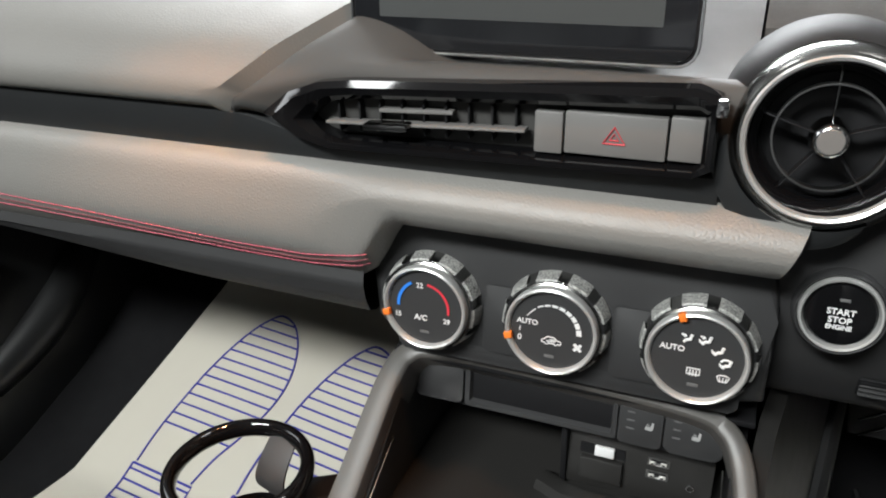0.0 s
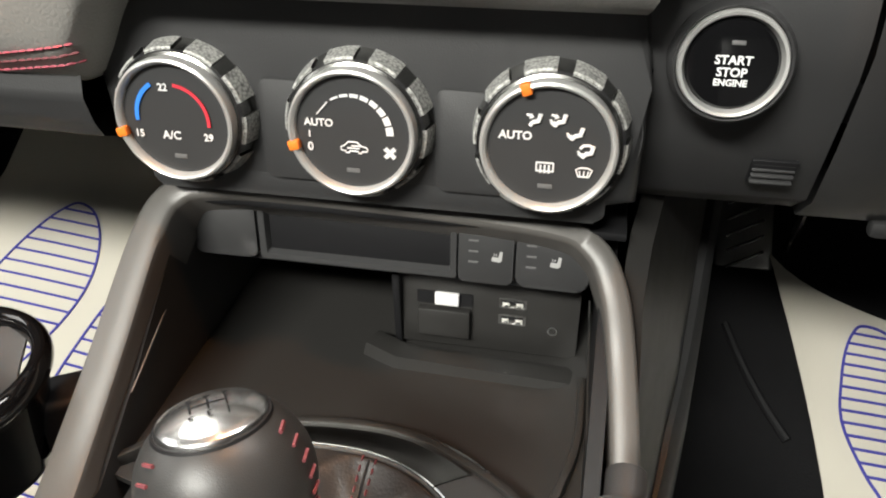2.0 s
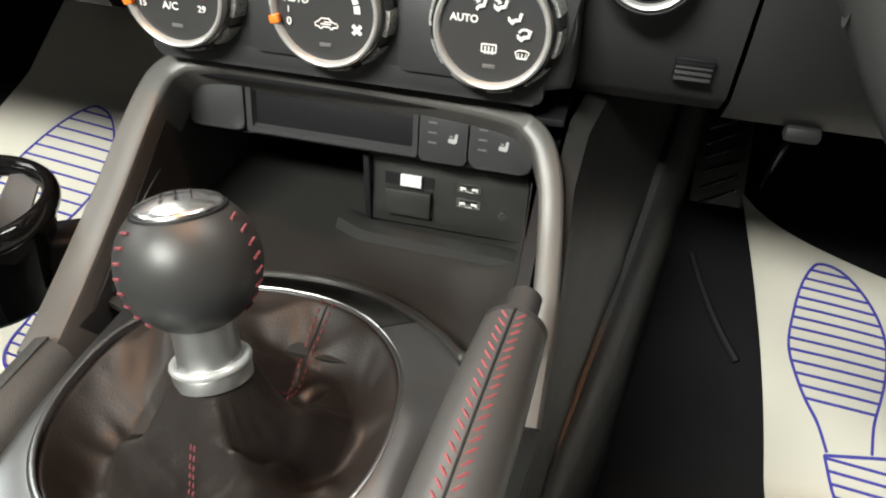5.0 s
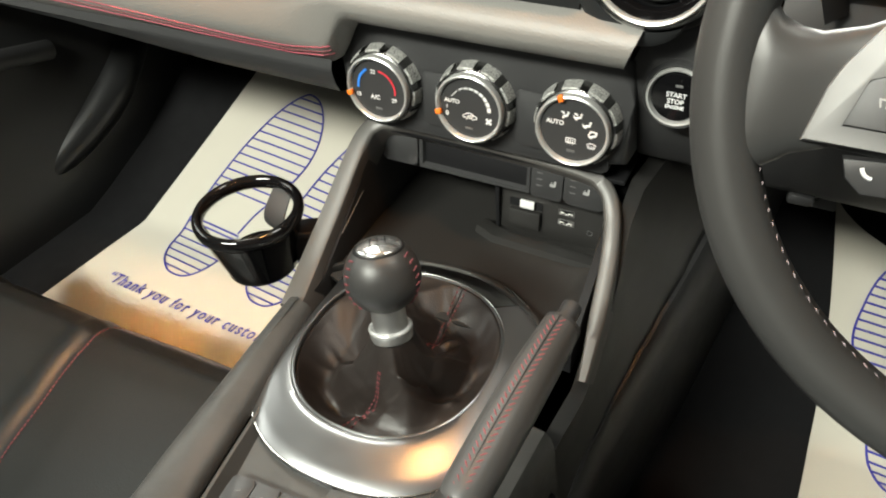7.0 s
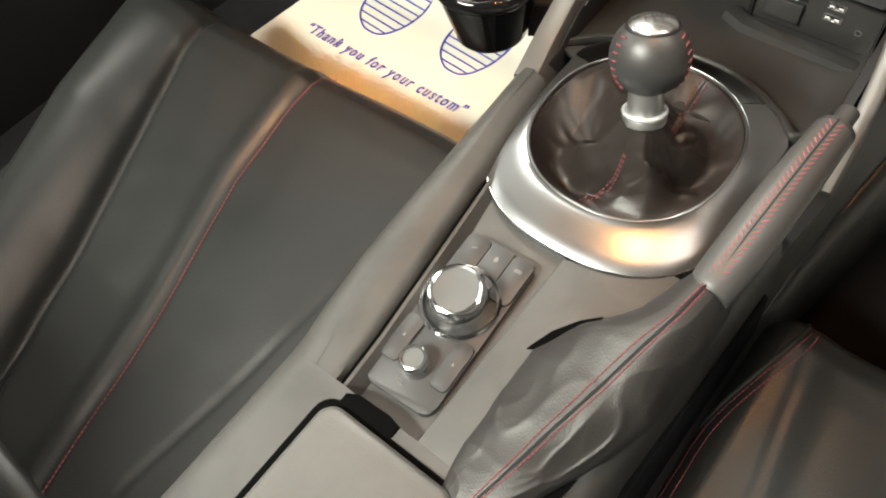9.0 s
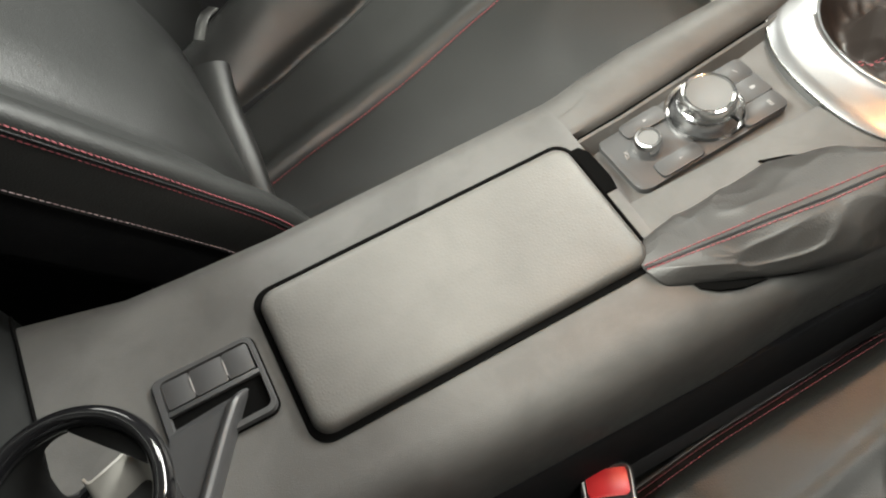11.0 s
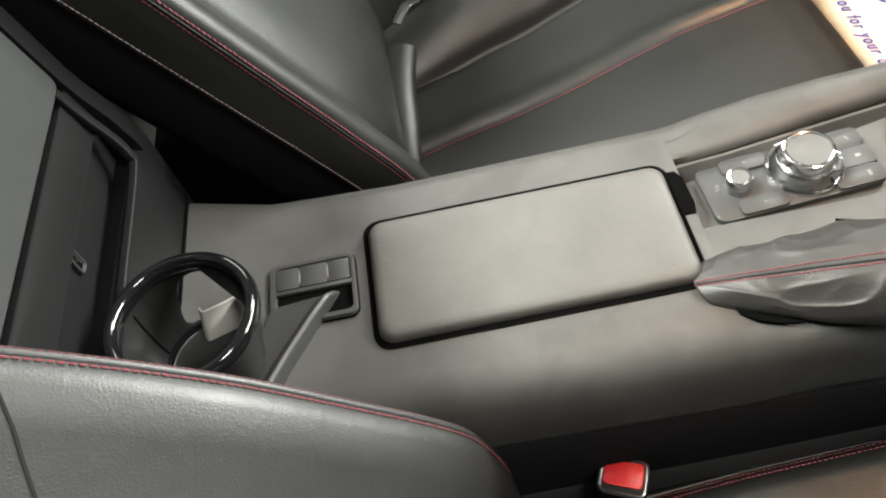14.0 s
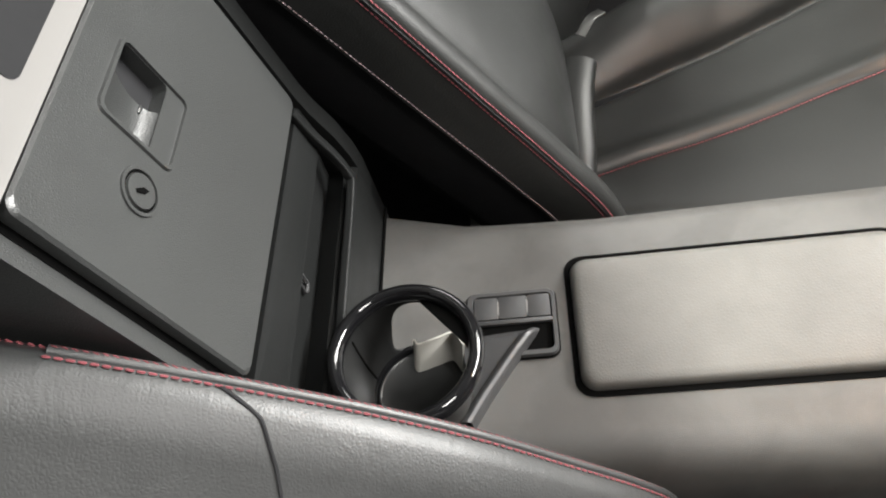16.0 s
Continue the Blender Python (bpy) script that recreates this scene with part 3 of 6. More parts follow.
part("panel", prism(PANEL, 0.04, 0.006, facing(0, 0.054, 0.603, 6), 3), SOFT, climate, "charcoal panel")
part("panel_step", prism(rounded(-0.075, -0.036, 0.125, -0.019, 0.004), 0.008, 0.002, facing(0, 0.022, 0.603, 6)), SOFT, climate)
for a, b in ((-0.009, 0.004), (0.0655, 0.079)):
    part("satin_inset", prism(rounded(a - 0.010, -0.027, b + 0.010, 0.016, 0.004), 0.0007, 0.0003, facing(0, 0.0125, 0.605, 6)), SOFT, climate, "dark satin inset")


def dial(x, name):
    M = facing(x, -0.001, 0.6058, 5)
    d = part("dial", lathe([(0.0362, -0.024), (0.0360, -0.0185), (0.0350, -0.0165), (0.0330, -0.0165), (0.0322, -0.019), (0.0322, -0.024)], 56, M), SOFT, climate, "climate dial " + name)
    part("barrel", lathe([(0.0312, -0.022), (0.0310, -0.0165), (0.0304, -0.0150), (0.0284, -0.0055), (0.0262, -0.0042)], 72, M), DARKSATIN, d, "dark chrome barrel")
    for k in range(10):
        a0 = 36 * k + 16
        rows = []
        for i in range(7):
            t = radians(a0 + 24 * i / 6)
            rows.append([(r * math.cos(t), r * math.sin(t), z) for r, z in ((0.0300, -0.0154), (0.0312, -0.0150), (0.0294, -0.0058), (0.0280, -0.0050))])
        bm = loft(rows, False)
        bm.transform(M)
        part("grip_pad", bm, KNURL, d, "knurled grip pad")
    part("ring_groove", lathe([(0.0285, -0.0052), (0.0262, -0.0046), (0.0256, -0.0030)], 64, M), BLACK, d)
    part("ring", lathe([(0.0262, -0.0046), (0.0263, -0.0014), (0.0258, 0.0006), (0.0249, 0.0012), (0.0240, 0.0006), (0.0233, -0.0012), (0.0230, -0.0030)], 72, M), BRIGHTRING, d, "bright satin ring")
    part("face", lathe([(0.0232, -0.0022), (0.0, -0.0018)], 56, M), BUTTON, d, "black printed face")
    part("lamp_window", rbox(0.0056, 0.0018, 0.0004, 0.0001, M @ pose(-0.0003, -0.0158, -0.0017)), GREYPRINT, d)
    return d, M @ pose(0, 0, -0.0015)


def pointer(d, m, angle):
    part("pointer", rbox(0.0040, 0.0048, 0.0036, 0.0008, m @ pose(0, 0, 0, 0, 0, angle) @ pose(0, 0.0246, 0.0014)), ORANGE, d, "orange pointer")


def icon_seat(m, s=1.0):
    """A car seat seen from the side with two heat bars."""
    seat_shape = [(-0.0020, 0.0026), (-0.0008, 0.0028), (-0.0002, 0.0000), (0.0024, 0.0002), (0.0026, -0.0018), (-0.0008, -0.0022), (-0.0017, -0.0012)]
    return join([prism([(x * s, y * s) for x, y in seat_shape][::-1], 0.0003, 0, m), prism([(x * s, y * s) for x, y in ((0.0005, 0.0006), (0.0009, 0.0006), (0.0009, 0.0016), (0.0005, 0.0016))], 0.0003, 0, m), prism([(x * s, y * s) for x, y in ((0.0014, 0.0007), (0.0018, 0.0007), (0.0018, 0.0017), (0.0014, 0.0017))], 0.0003, 0, m)])


def icon_air(m, kind):
    """A seat seen from the side with an arrow of air, or a windscreen arc with arrows."""
    up = m.to_3x3() @ Vector((0, 0, 1))

    def line(pts, r):
        return sweep([m @ Vector((x, y, 0.0001)) for x, y in pts], disc(r, 6), up=up)

    out = [line([(0.0027, 0.0027), (0.0020, -0.0003), (-0.0004, -0.0008)], 0.00092), line([(-0.0004, -0.0008), (-0.0013, -0.0024)], 0.00078)]
    if kind in (0, 1):
        out += [line([(-0.0030, 0.0024), (-0.0014, 0.0019)], 0.0005), prism([(-0.0018, 0.0005), (0.0002, 0.0014), (-0.0012, 0.0030)], 0.0003, 0, m)]
    if kind in (1, 2, 3):
        out += [line([(-0.0034, 0.0004), (-0.0026, -0.0010)], 0.0005), prism([(-0.0036, -0.0010), (-0.0014, -0.0028), (-0.0014, -0.0002)], 0.0003, 0, m)]
    if kind == 3:
        out += [line([(-0.0026, 0.0014), (-0.0014, 0.0028), (0.0010, 0.0030), (0.0026, 0.0018)], 0.0006)]
    return join(out)


d1, m1 = dial(-0.0515, "for the temperature")
pointer(d1, m1, 104)
part("cold_arc", arc_band(0.0160, 0.0178, 120, 183, m1), PRINTBLUE, d1, "blue arc")
part("warm_arc", arc_band(0.0142, 0.0156, -8, 84, m1), PRINTRED, d1, "red arc")
for txt, x, y, s in (("15", -0.0172, -0.0068, 0.0043), ("22", -0.0032, 0.0136, 0.0043), ("29", 0.0138, -0.0068, 0.0043), ("A/C", -0.0026, -0.0068, 0.0050)):
    part("lettering", lettering(txt, s, m1 @ pose(x, y, 0), bold=0.00008), WHITE, d1, "white lettering " + txt)
d2, m2 = dial(0.0242, "for the fan")
pointer(d2, m2, 104)
part("fan_bar", prism([(-0.0142, 0.0072), (-0.0138, 0.0070), (-0.0090, 0.0122), (-0.0096, 0.0124)][::-1], 0.0003, 0, m2), WHITE, d2)
for k in range(8):
    a = 121 - 15.4 * k
    part("fan_bar", arc_band(0.0150 - 0.00012 * k, 0.0158 + 0.00018 * k, a - 12.6, a, m2, 6), WHITE, d2)
for txt, x, y, s in (("AUTO", -0.0135, 0.0036, 0.0043), ("0", -0.0176, -0.0068, 0.0050), ("I", -0.0176, -0.0014, 0.0038)):
    part("lettering", lettering(txt, s, m2 @ pose(x, y, 0), bold=0.00008), WHITE, d2, "white lettering " + txt)
CAR = [(-0.0048, -0.0072), (-0.0048, -0.0058), (-0.0035, -0.0052), (-0.0018, -0.0036), (0.0018, -0.0036), (0.0036, -0.0052), (0.0056, -0.0056), (0.0062, -0.0066), (0.0058, -0.0074), (0.004, -0.0074), (0.0036, -0.0082), (0.0026, -0.0082), (0.0022, -0.0074), (-0.0012, -0.0074), (-0.0016, -0.0082), (-0.0026, -0.0082), (-0.003, -0.0074)]
ROUTE = [(-0.0005, -0.0052), (0.0028, -0.0052), (0.0028, -0.0062), (-0.0022, -0.0062)]
NZ = m2.to_3x3() @ Vector((0, 0, 1))
part("car_symbol", join([sweep([m2 @ Vector((x, y, 0)) for x, y in CAR], disc(0.00033, 5), up=NZ, closed=True), sweep([m2 @ Vector((x, y, 0)) for x, y in ROUTE], disc(0.0003, 5), up=NZ)]), WHITE, d2, "air recirculation symbol")
for k in range(4):
    part("fan_blade", rbox(0.0017, 0.0026, 0.0003, 0, m2 @ pose(0.0153, -0.0072, 0, 0, 0, 45 + 90 * k) @ pose(0, 0.0015, 0)), WHITE, d2)
d3, m3 = dial(0.1012, "for the air flow")
pointer(d3, m3, 22)
part("lettering", lettering("AUTO", 0.0045, m3 @ pose(-0.0126, 0.0042, 0), bold=0.0001), WHITE, d3, "white lettering AUTO")
for kind, (x, y) in enumerate(((-0.0060, 0.0106), (0.0032, 0.0110), (0.0098, 0.0062), (0.0143, -0.0006))):
    part("air_symbol", icon_air(m3 @ pose(x, y, 0) @ Matrix.Diagonal((0.92, 0.92, 1, 1)), kind), WHITE, d3)
NF = m3.to_3x3() @ Vector((0, 0, 1))
FAN = [(-0.0036, 0.0012), (-0.0016, 0.0022), (0.0016, 0.0022), (0.0036, 0.0012), (0.0024, -0.0020), (-0.0024, -0.0020)]
screen_lines = [sweep([m3 @ Vector((0.0140 + x * 0.85, -0.0088 + y * 0.85, 0.0001)) for x, y in FAN], disc(0.00035, 5), up=NF, closed=True)]
screen_lines += [sweep([m3 @ Vector((0.0140 + q, -0.0108, 0.0001)), m3 @ Vector((0.0140 + q * 1.3, -0.0082, 0.0001))], disc(0.0003, 5), up=NF) for q in (-0.0013, 0, 0.0013)]
part("windscreen_symbol", join(screen_lines), WHITE, d3)
for x, y in ((-0.0008, -0.0078),):
    bms = [rbox(0.0066, 0.0006, 0.0003, 0, m3 @ pose(x, y + 0.0018, 0)), rbox(0.006, 0.0006, 0.0003, 0, m3 @ pose(x, y - 0.0016, 0)), rbox(0.0006, 0.0036, 0.0003, 0, m3 @ pose(x - 0.0032, y, 0)), rbox(0.0006, 0.0036, 0.0003, 0, m3 @ pose(x + 0.0032, y, 0))]
    bms += [rbox(0.0007, 0.0034, 0.0003, 0, m3 @ pose(x + q, y - 0.0008, 0)) for q in (-0.0016, 0, 0.0016)]
    part("window_symbol", join(bms), WHITE, d3)

# ---- starter button ----
starter = thing("starter_button", "round black starter button with chrome ring", "button", (0.163, 0.03, 0.637))
M = facing(0.163, 0.0135, 0.637, 8) @ Matrix.Diagonal((0.78, 0.78, 0.88, 1))
part("collar", lathe([(0.0285, -0.012), (0.028, -0.003), (0.0262, 0.0), (0.025, -0.001)], 56, M), SOFT, starter)
part("ring", lathe([(0.0246, -0.003), (0.0244, 0.0005), (0.0236, 0.0018), (0.0222, 0.0014), (0.0209, -0.002)], 64, M), BRIGHTRING, starter, "chrome ring")
part("cap", lathe([(0.0207, -0.002), (0.0195, 0.0), (0.012, 0.0004), (0, 0.0005)], 48, M), GLOSS, starter, "glossy black cap")
for txt, y in (("START", 0.002), ("STOP", -0.0035), ("ENGINE", -0.0082)):
    part("lettering", lettering(txt, 0.0056 if txt != "ENGINE" else 0.0042, M @ pose(0, y, 0.0006), bold=0.00012), WHITE, starter, "white lettering " + txt)
part("lamp_window", rbox(0.006, 0.002, 0.0006, 0.0002, M @ pose(0.001, 0.010, 0.0005)), GREYPRINT, starter)

# ---- centre console ----
console = thing("centre_console", "charcoal centre console between the two seats", "console", (0.027, -0.4, 0.2))


def shell_section(y):
    l, r = mix([(-0.775, -0.098), (-0.70, -0.088), (-0.6, -0.084), (-0.39, -0.086)], y), mix([(-0.775, 0.128), (-0.6, 0.134), (-0.39, 0.14)], y)
    z = mix([(-0.775, 0.486), (-0.70, 0.472), (-0.64, 0.470), (-0.39, 0.470)], y)
    return [(x, y, h) for x, h in ((l - 0.008, 0.19), (l - 0.004, 0.33), (l, z - 0.05), (l + 0.005, z - 0.022), (l + 0.014, z - 0.007), (l + 0.028, z), (l + 0.06, z), (r - 0.06, z), (r - 0.032, z - 0.001), (r - 0.016, z - 0.007), (r - 0.006, z - 0.02), (r, z - 0.05), (r + 0.004, 0.33), (r + 0.008, 0.19))]


part("rear_body", loft([shell_section(y) for y in (-0.765, -0.74, -0.70, -0.66, -0.6, -0.5, -0.4, -0.388)], True), CONSOLE, console, "charcoal plastic body")


def gap_x(y):
    """The slanting inner edge of the padded rail, in line with the lid."""
    return mix([(-0.400, -0.0300), (-0.360, -0.0315), (-0.325, -0.0345), (-0.270, -0.0405), (-0.214, -0.0470), (-0.165, -0.0540), (-0.115, -0.0620)], y)


RAILS = []
for y, l, z in ((-0.389, -0.086, 0.4700), (-0.375, -0.086, 0.4712), (-0.35, -0.0862, 0.4745), (-0.31, -0.0868, 0.4795), (-0.26, -0.088, 0.4830), (-0.20, -0.0895, 0.4845), (-0.15, -0.0915, 0.4848), (-0.115, -0.0935, 0.484)):
    g = gap_x(y)
    f = ease(-0.389, -0.33, y)
    edge = [(a + (c - a) * f, b + (d - b) * f) for (a, b), (c, d) in zip(((0.005, 0.022), (0.014, 0.007), (0.028, 0.0), (0.036, 0.0)), ((0.0025, 0.025), (0.0065, 0.011), (0.013, 0.003), (0.021, 0.0)))]
    RAILS.append([(l - 0.008, y, 0.19), (l - 0.004, y, 0.33), (l, y, z - 0.05)] + [(l + a, y, z - b) for a, b in edge] + [(l * 0.4 + g * 0.6, y, z - 0.0004), (g - 0.008, y, z - 0.0004 - 0.0026 * f), (g - 0.003, y, z - 0.001 - 0.0045 * f), (g, y, z - 0.012), (g, y, 0.40)])
part("left_rail", loft(RAILS, True), CONSOLE, console, "padded side rail", sharp=60)
part("rail_gap", loft([[(gap_x(y) - 0.001, y, z), (gap_x(y) + 0.0035, y, z), (gap_x(y) + 0.0035, y, z - 0.01), (gap_x(y) - 0.001, y, z - 0.01)] for y, z in ((-0.389, 0.4640), (-0.35, 0.4660), (-0.30, 0.4690), (-0.25, 0.4705), (-0.205, 0.4705))], True), VOID, console, "dark gap along the rail")
part("recess_wall", loft([[(gap_x(y) + 0.0025, y, z - 0.012), (gap_x(y) + 0.0025, y, z - 0.0015), (gap_x(y) + 0.0035, y, z), (gap_x(y) + 0.0055, y, z - 0.0006), (gap_x(y) + 0.010, y, z - 0.0075), (gap_x(y) + 0.013, y, z - 0.012)] for y, z in ((-0.389, 0.4690), (-0.35, 0.4705), (-0.30, 0.4725), (-0.25, 0.4735), (-0.205, 0.4735))], False), CONSOLE, console, "sloping wall of the recess")
frame_path = curve([(-0.079, -0.12, 0.477), (-0.084, -0.085, 0.488), (-0.083, -0.045, 0.514), (-0.0795, 0.0, 0.549), (-0.072, 0.017, 0.5605), (-0.05, 0.0215, 0.5640), (0.025, 0.0225, 0.5625), (0.10, 0.0215, 0.5590), (0.122, 0.016, 0.554), (0.1325, 0.004, 0.541), (0.1385, -0.015, 0.519), (0.1435, -0.05, 0.491), (0.147, -0.088, 0.462)], 8)


rings = []
for i, p in enumerate(frame_path):
    d = (frame_path[min(i + 1, len(frame_path) - 1)] - frame_path[max(i - 1, 0)]).normalized()
    nrm = Vector((0, -0.62, 0.78))
    side = d.cross(nrm).normalized()
    up = side.cross(d).normalized()
    w = mix([(0, 0.010), (0.3, 0.0078), (0.45, 0.0055), (0.62, 0.0055), (0.75, 0.0062), (0.92, 0.0062), (1, 0.0035)], i / (len(frame_path) - 1))
    rings.append([p + side * (x * w) + up * y for x, y in ((-1, -0.03), (-1, -0.0035), (-0.9, -0.0012), (-0.65, 0.0), (0.65, 0.0), (0.9, -0.0012), (1, -0.0035), (1, -0.03))])
part("front_frame", loft(rings, True), STRUT, console, "satin charcoal horseshoe frame")
part("left_side", loft([[(x, y, z) for x, z in ((-0.090 + 0.004 * k, 0.19), (-0.086, 0.36), (-0.0845, h - 0.02), (-0.072, h - 0.012), (-0.072, 0.19))] for k, (y, h) in enumerate(((-0.13, 0.487), (-0.085, 0.486), (-0.045, 0.512), (0.0, 0.545), (0.03, 0.57), (0.2, 0.6), (0.5, 0.6)))], True), SOFT, console, "black side wall")
part("right_side", loft([[(x, y, z) for x, z in ((xb + 0.006, 0.19), (xb, 0.36), (xr + 0.35 * (xb - xr) + 0.002, h - 0.06), (xr + 0.006, h - 0.018), (xr - 0.004, h - 0.012), (0.128, 0.19))] for y, h, xr, xb in ((-0.13, 0.452, 0.138, 0.150), (-0.088, 0.462, 0.144, 0.152), (-0.05, 0.489, 0.144, 0.158), (-0.015, 0.516, 0.142, 0.166), (0.01, 0.546, 0.14, 0.171), (0.03, 0.565, 0.142, 0.176), (0.08, 0.57, 0.15, 0.190), (0.28, 0.57, 0.19, 0.225), (0.5, 0.57, 0.22, 0.26))], True), RUBBER, console, "black side wall")
SHOULDER = []
for y, r, z in ((-0.389, 0.14, 0.470), (-0.37, 0.1395, 0.469), (-0.35, 0.1385, 0.468), (-0.32, 0.1375, 0.466), (-0.28, 0.139, 0.463), (-0.25, 0.1415, 0.460), (-0.13, 0.146, 0.452)):
    f = ease(-0.389, -0.33, y)
    SHOULDER.append([(x, y, h) for x, h in ((r + 0.008, 0.19), (r + 0.004, 0.33), (r, z - 0.05), (r - 0.006 + 0.004 * f, z - 0.02), (r - 0.016 + 0.011 * f, z - 0.007), (r - 0.032 + 0.022 * f, z - 0.001), (r - 0.05 + 0.02 * f, z), (r - 0.05, 0.19))])
part("right_shoulder", loft(SHOULDER, True), CONSOLE, console, "charcoal shoulder")
part("side_carpet", loft([[(x, y, h) for x, h in ((xb + 0.010, 0.19), (xb + 0.007, 0.33), (xb + 0.0035, z - 0.003), (xb + 0.001, z), (xb - 0.004, z), (xb - 0.004, 0.19))] for y, xb, z in ((-0.765, 0.1285, 0.405), (-0.6, 0.1340, 0.405), (-0.39, 0.1400, 0.405), (-0.25, 0.1430, 0.400), (-0.14, 0.1460, 0.395))], True), CARPET, console, "black carpet side of the console")
part("right_lower_side", loft([[(x, y, h) for x, h in ((xb + 0.014, 0.19), (xb + 0.009, z - 0.06), (xb + 0.006, z - 0.006), (xb + 0.001, z), (xb - 0.03, z), (xb - 0.03, 0.19))] for y, xb, z in ((-0.70, 0.134, 0.30), (-0.50, 0.1405, 0.315), (-0.30, 0.146, 0.33), (-0.13, 0.150, 0.345), (-0.05, 0.157, 0.375), (0.02, 0.170, 0.40), (0.10, 0.186, 0.43), (0.28, 0.214, 0.48), (0.5, 0.245, 0.53))], True), SOFT, console, "black lower side panel")
part("carpet_edge", sweep(curve([(0.255, 0.315, 0.284), (0.268, 0.28, 0.270), (0.285, 0.245, 0.256), (0.302, 0.218, 0.245)], 5), disc(0.004, 8)), BLACK, console, "moulded carpet edge")
# tray in front of the gear lever
part("tray_floor", sheet(lambda u, v: (-0.078 + 0.21 * u, -0.075 + 0.20 * v, 0.463 + 0.010 * ease(0.12, 0.0, min(u, 1 - u))), 24, 16, 0.003), RUBBER, console, "black rubber tray mat")
part("tray_back", rbox(0.22, 0.004, 0.11, 0.001, pose(0.026, 0.125, 0.51)), BLACK, console)
part("tray_roof", rbox(0.22, 0.11, 0.004, 0.001, pose(0.026, 0.075, 0.556)), BLACK, console)
part("tray_wall", loft([[(-0.076, y, 0.45), (-0.0765, y, h), (-0.083, y, h + 0.002), (-0.083, y, 0.45)] for y, h in ((-0.075, 0.490), (-0.052, 0.500), (-0.02, 0.512), (0.026, 0.532), (0.12, 0.55))], True), BLACK, console)
part("tray_wall", loft([[(0.127, y, 0.45), (0.1275, y, h), (0.134, y, h + 0.002), (0.134, y, 0.45)] for y, h in ((-0.075, 0.470), (-0.052, 0.487), (-0.02, 0.508), (0.026, 0.532), (0.12, 0.55))], True), BLACK, console)
part("bright_line", sweep([(-0.0755, 0.022, 0.521), (-0.072, -0.015, 0.511), (-0.068, -0.054, 0.501)], disc(0.0005, 5)), SATIN, console)
part("bright_line", sweep([(0.1235, 0.022, 0.519), (0.1265, -0.02, 0.495), (0.129, -0.062, 0.474)], disc(0.0004, 5)), SATIN, console)

part("tray_lip", sweep(curve([(-0.074, -0.070, 0.476), (-0.055, -0.050, 0.474), (-0.032, -0.038, 0.473), (0.017, -0.029, 0.473), (0.054, -0.032, 0.473), (0.092, -0.051, 0.474), (0.111, -0.066, 0.476), (0.119, -0.045, 0.475), (0.124, -0.02, 0.474), (0.124, 0.02, 0.472)], 6), rounded(-0.0018, -0.006, 0.0018, 0.0012, 0.0008, 2)), RUBBER, console, "raised rubber lip of the tray")
# button strip
strip = thing("button_strip", "dark button strip with seat heater switches and blank display", "button panel", (0.025, 0.03, 0.52))
M = facing(0.0, 0.030, 0.5365, 8)
part("backing", prism(rounded(-0.0745, -0.0175, 0.1245, 0.0178, 0.007), 0.012, 0.0015, M @ pose(0, 0, -0.012)), BLACK, strip)
part("blank_button", prism(rounded(-0.0725, -0.0150, -0.0385, 0.0155, 0.004), 0.004, 0.001, M), BUTTON, strip)
fr = part("display_frame", loft([[M @ Vector((x, y, z)) for x, y in loop] for loop, z in ((rounded(-0.0372, -0.0150, 0.0608, 0.0155, 0.002), 0.0), (rounded(-0.0372, -0.0150, 0.0608, 0.0155, 0.002), 0.0035), (rounded(-0.0340, -0.0120, 0.0580, 0.0115, 0.001), 0.0035), (rounded(-0.0325, -0.0105, 0.0570, 0.0105, 0.001), -0.0005))], True, False), BUTTON, strip)
part("display_window", rbox(0.0905, 0.0225, 0.0006, 0, M @ pose(0.0122, 0, -0.0004)), SCREEN, fr, "dark display window")
for a, b in ((0.0618, 0.0875), (0.0886, 0.1220)):
    bt = part("seat_heater_button", prism(rounded(a, -0.0158, b, 0.0152, 0.0025 if b < 0.1 else 0.005), 0.004, 0.001, M), BUTTON, strip, "seat heater button")
    part("seat_symbol", icon_seat(M @ pose(a + 0.0185, -0.0015, 0.0042) @ Matrix.Diagonal((-1, 1, 1, 1)), 1.1), PALEPRINT, bt)
    for k in range(3):
        part("lamp_window", rbox(0.0045, 0.0009, 0.0003, 0, M @ pose(a + 0.007, 0.006 - 0.0055 * k, 0.0041)), GREYPRINT, bt)

# usb module
usb = thing("usb_module", "black usb panel with open socket cover and two ports", "usb panel", (0.075, 0.045, 0.465))
M = facing(0.0735, 0.042, 0.487, 6)
part("plate", prism(rounded(-0.0465, -0.0205, 0.0465, 0.0205, 0.002), 0.008, 0.001, M @ pose(0, 0, -0.008)), RUBBER, usb)
part("module_roof", rbox(0.093, 0.05, 0.004, 0.001, pose(0.0735, 0.065, 0.511)), BLACK, usb)
part("side_cheek", rbox(0.004, 0.06, 0.045, 0.001, pose(0.0268, 0.068, 0.488)), BLACK, usb)
cover = part("socket_cover", rbox(0.0275, 0.0165, 0.006, 0.0012, M @ pose(-0.022, -0.0050, 0.002)), RUBBER, usb)
part("socket_gap", rbox(0.029, 0.007, 0.001, 0, M @ pose(-0.022, 0.0082, 0.0003)), BLACK, usb)
part("card_tab", rbox(0.0125, 0.007, 0.003, 0.0006, M @ pose(-0.0205, 0.0090, 0.0022)), WHITE, usb, "white card tab")
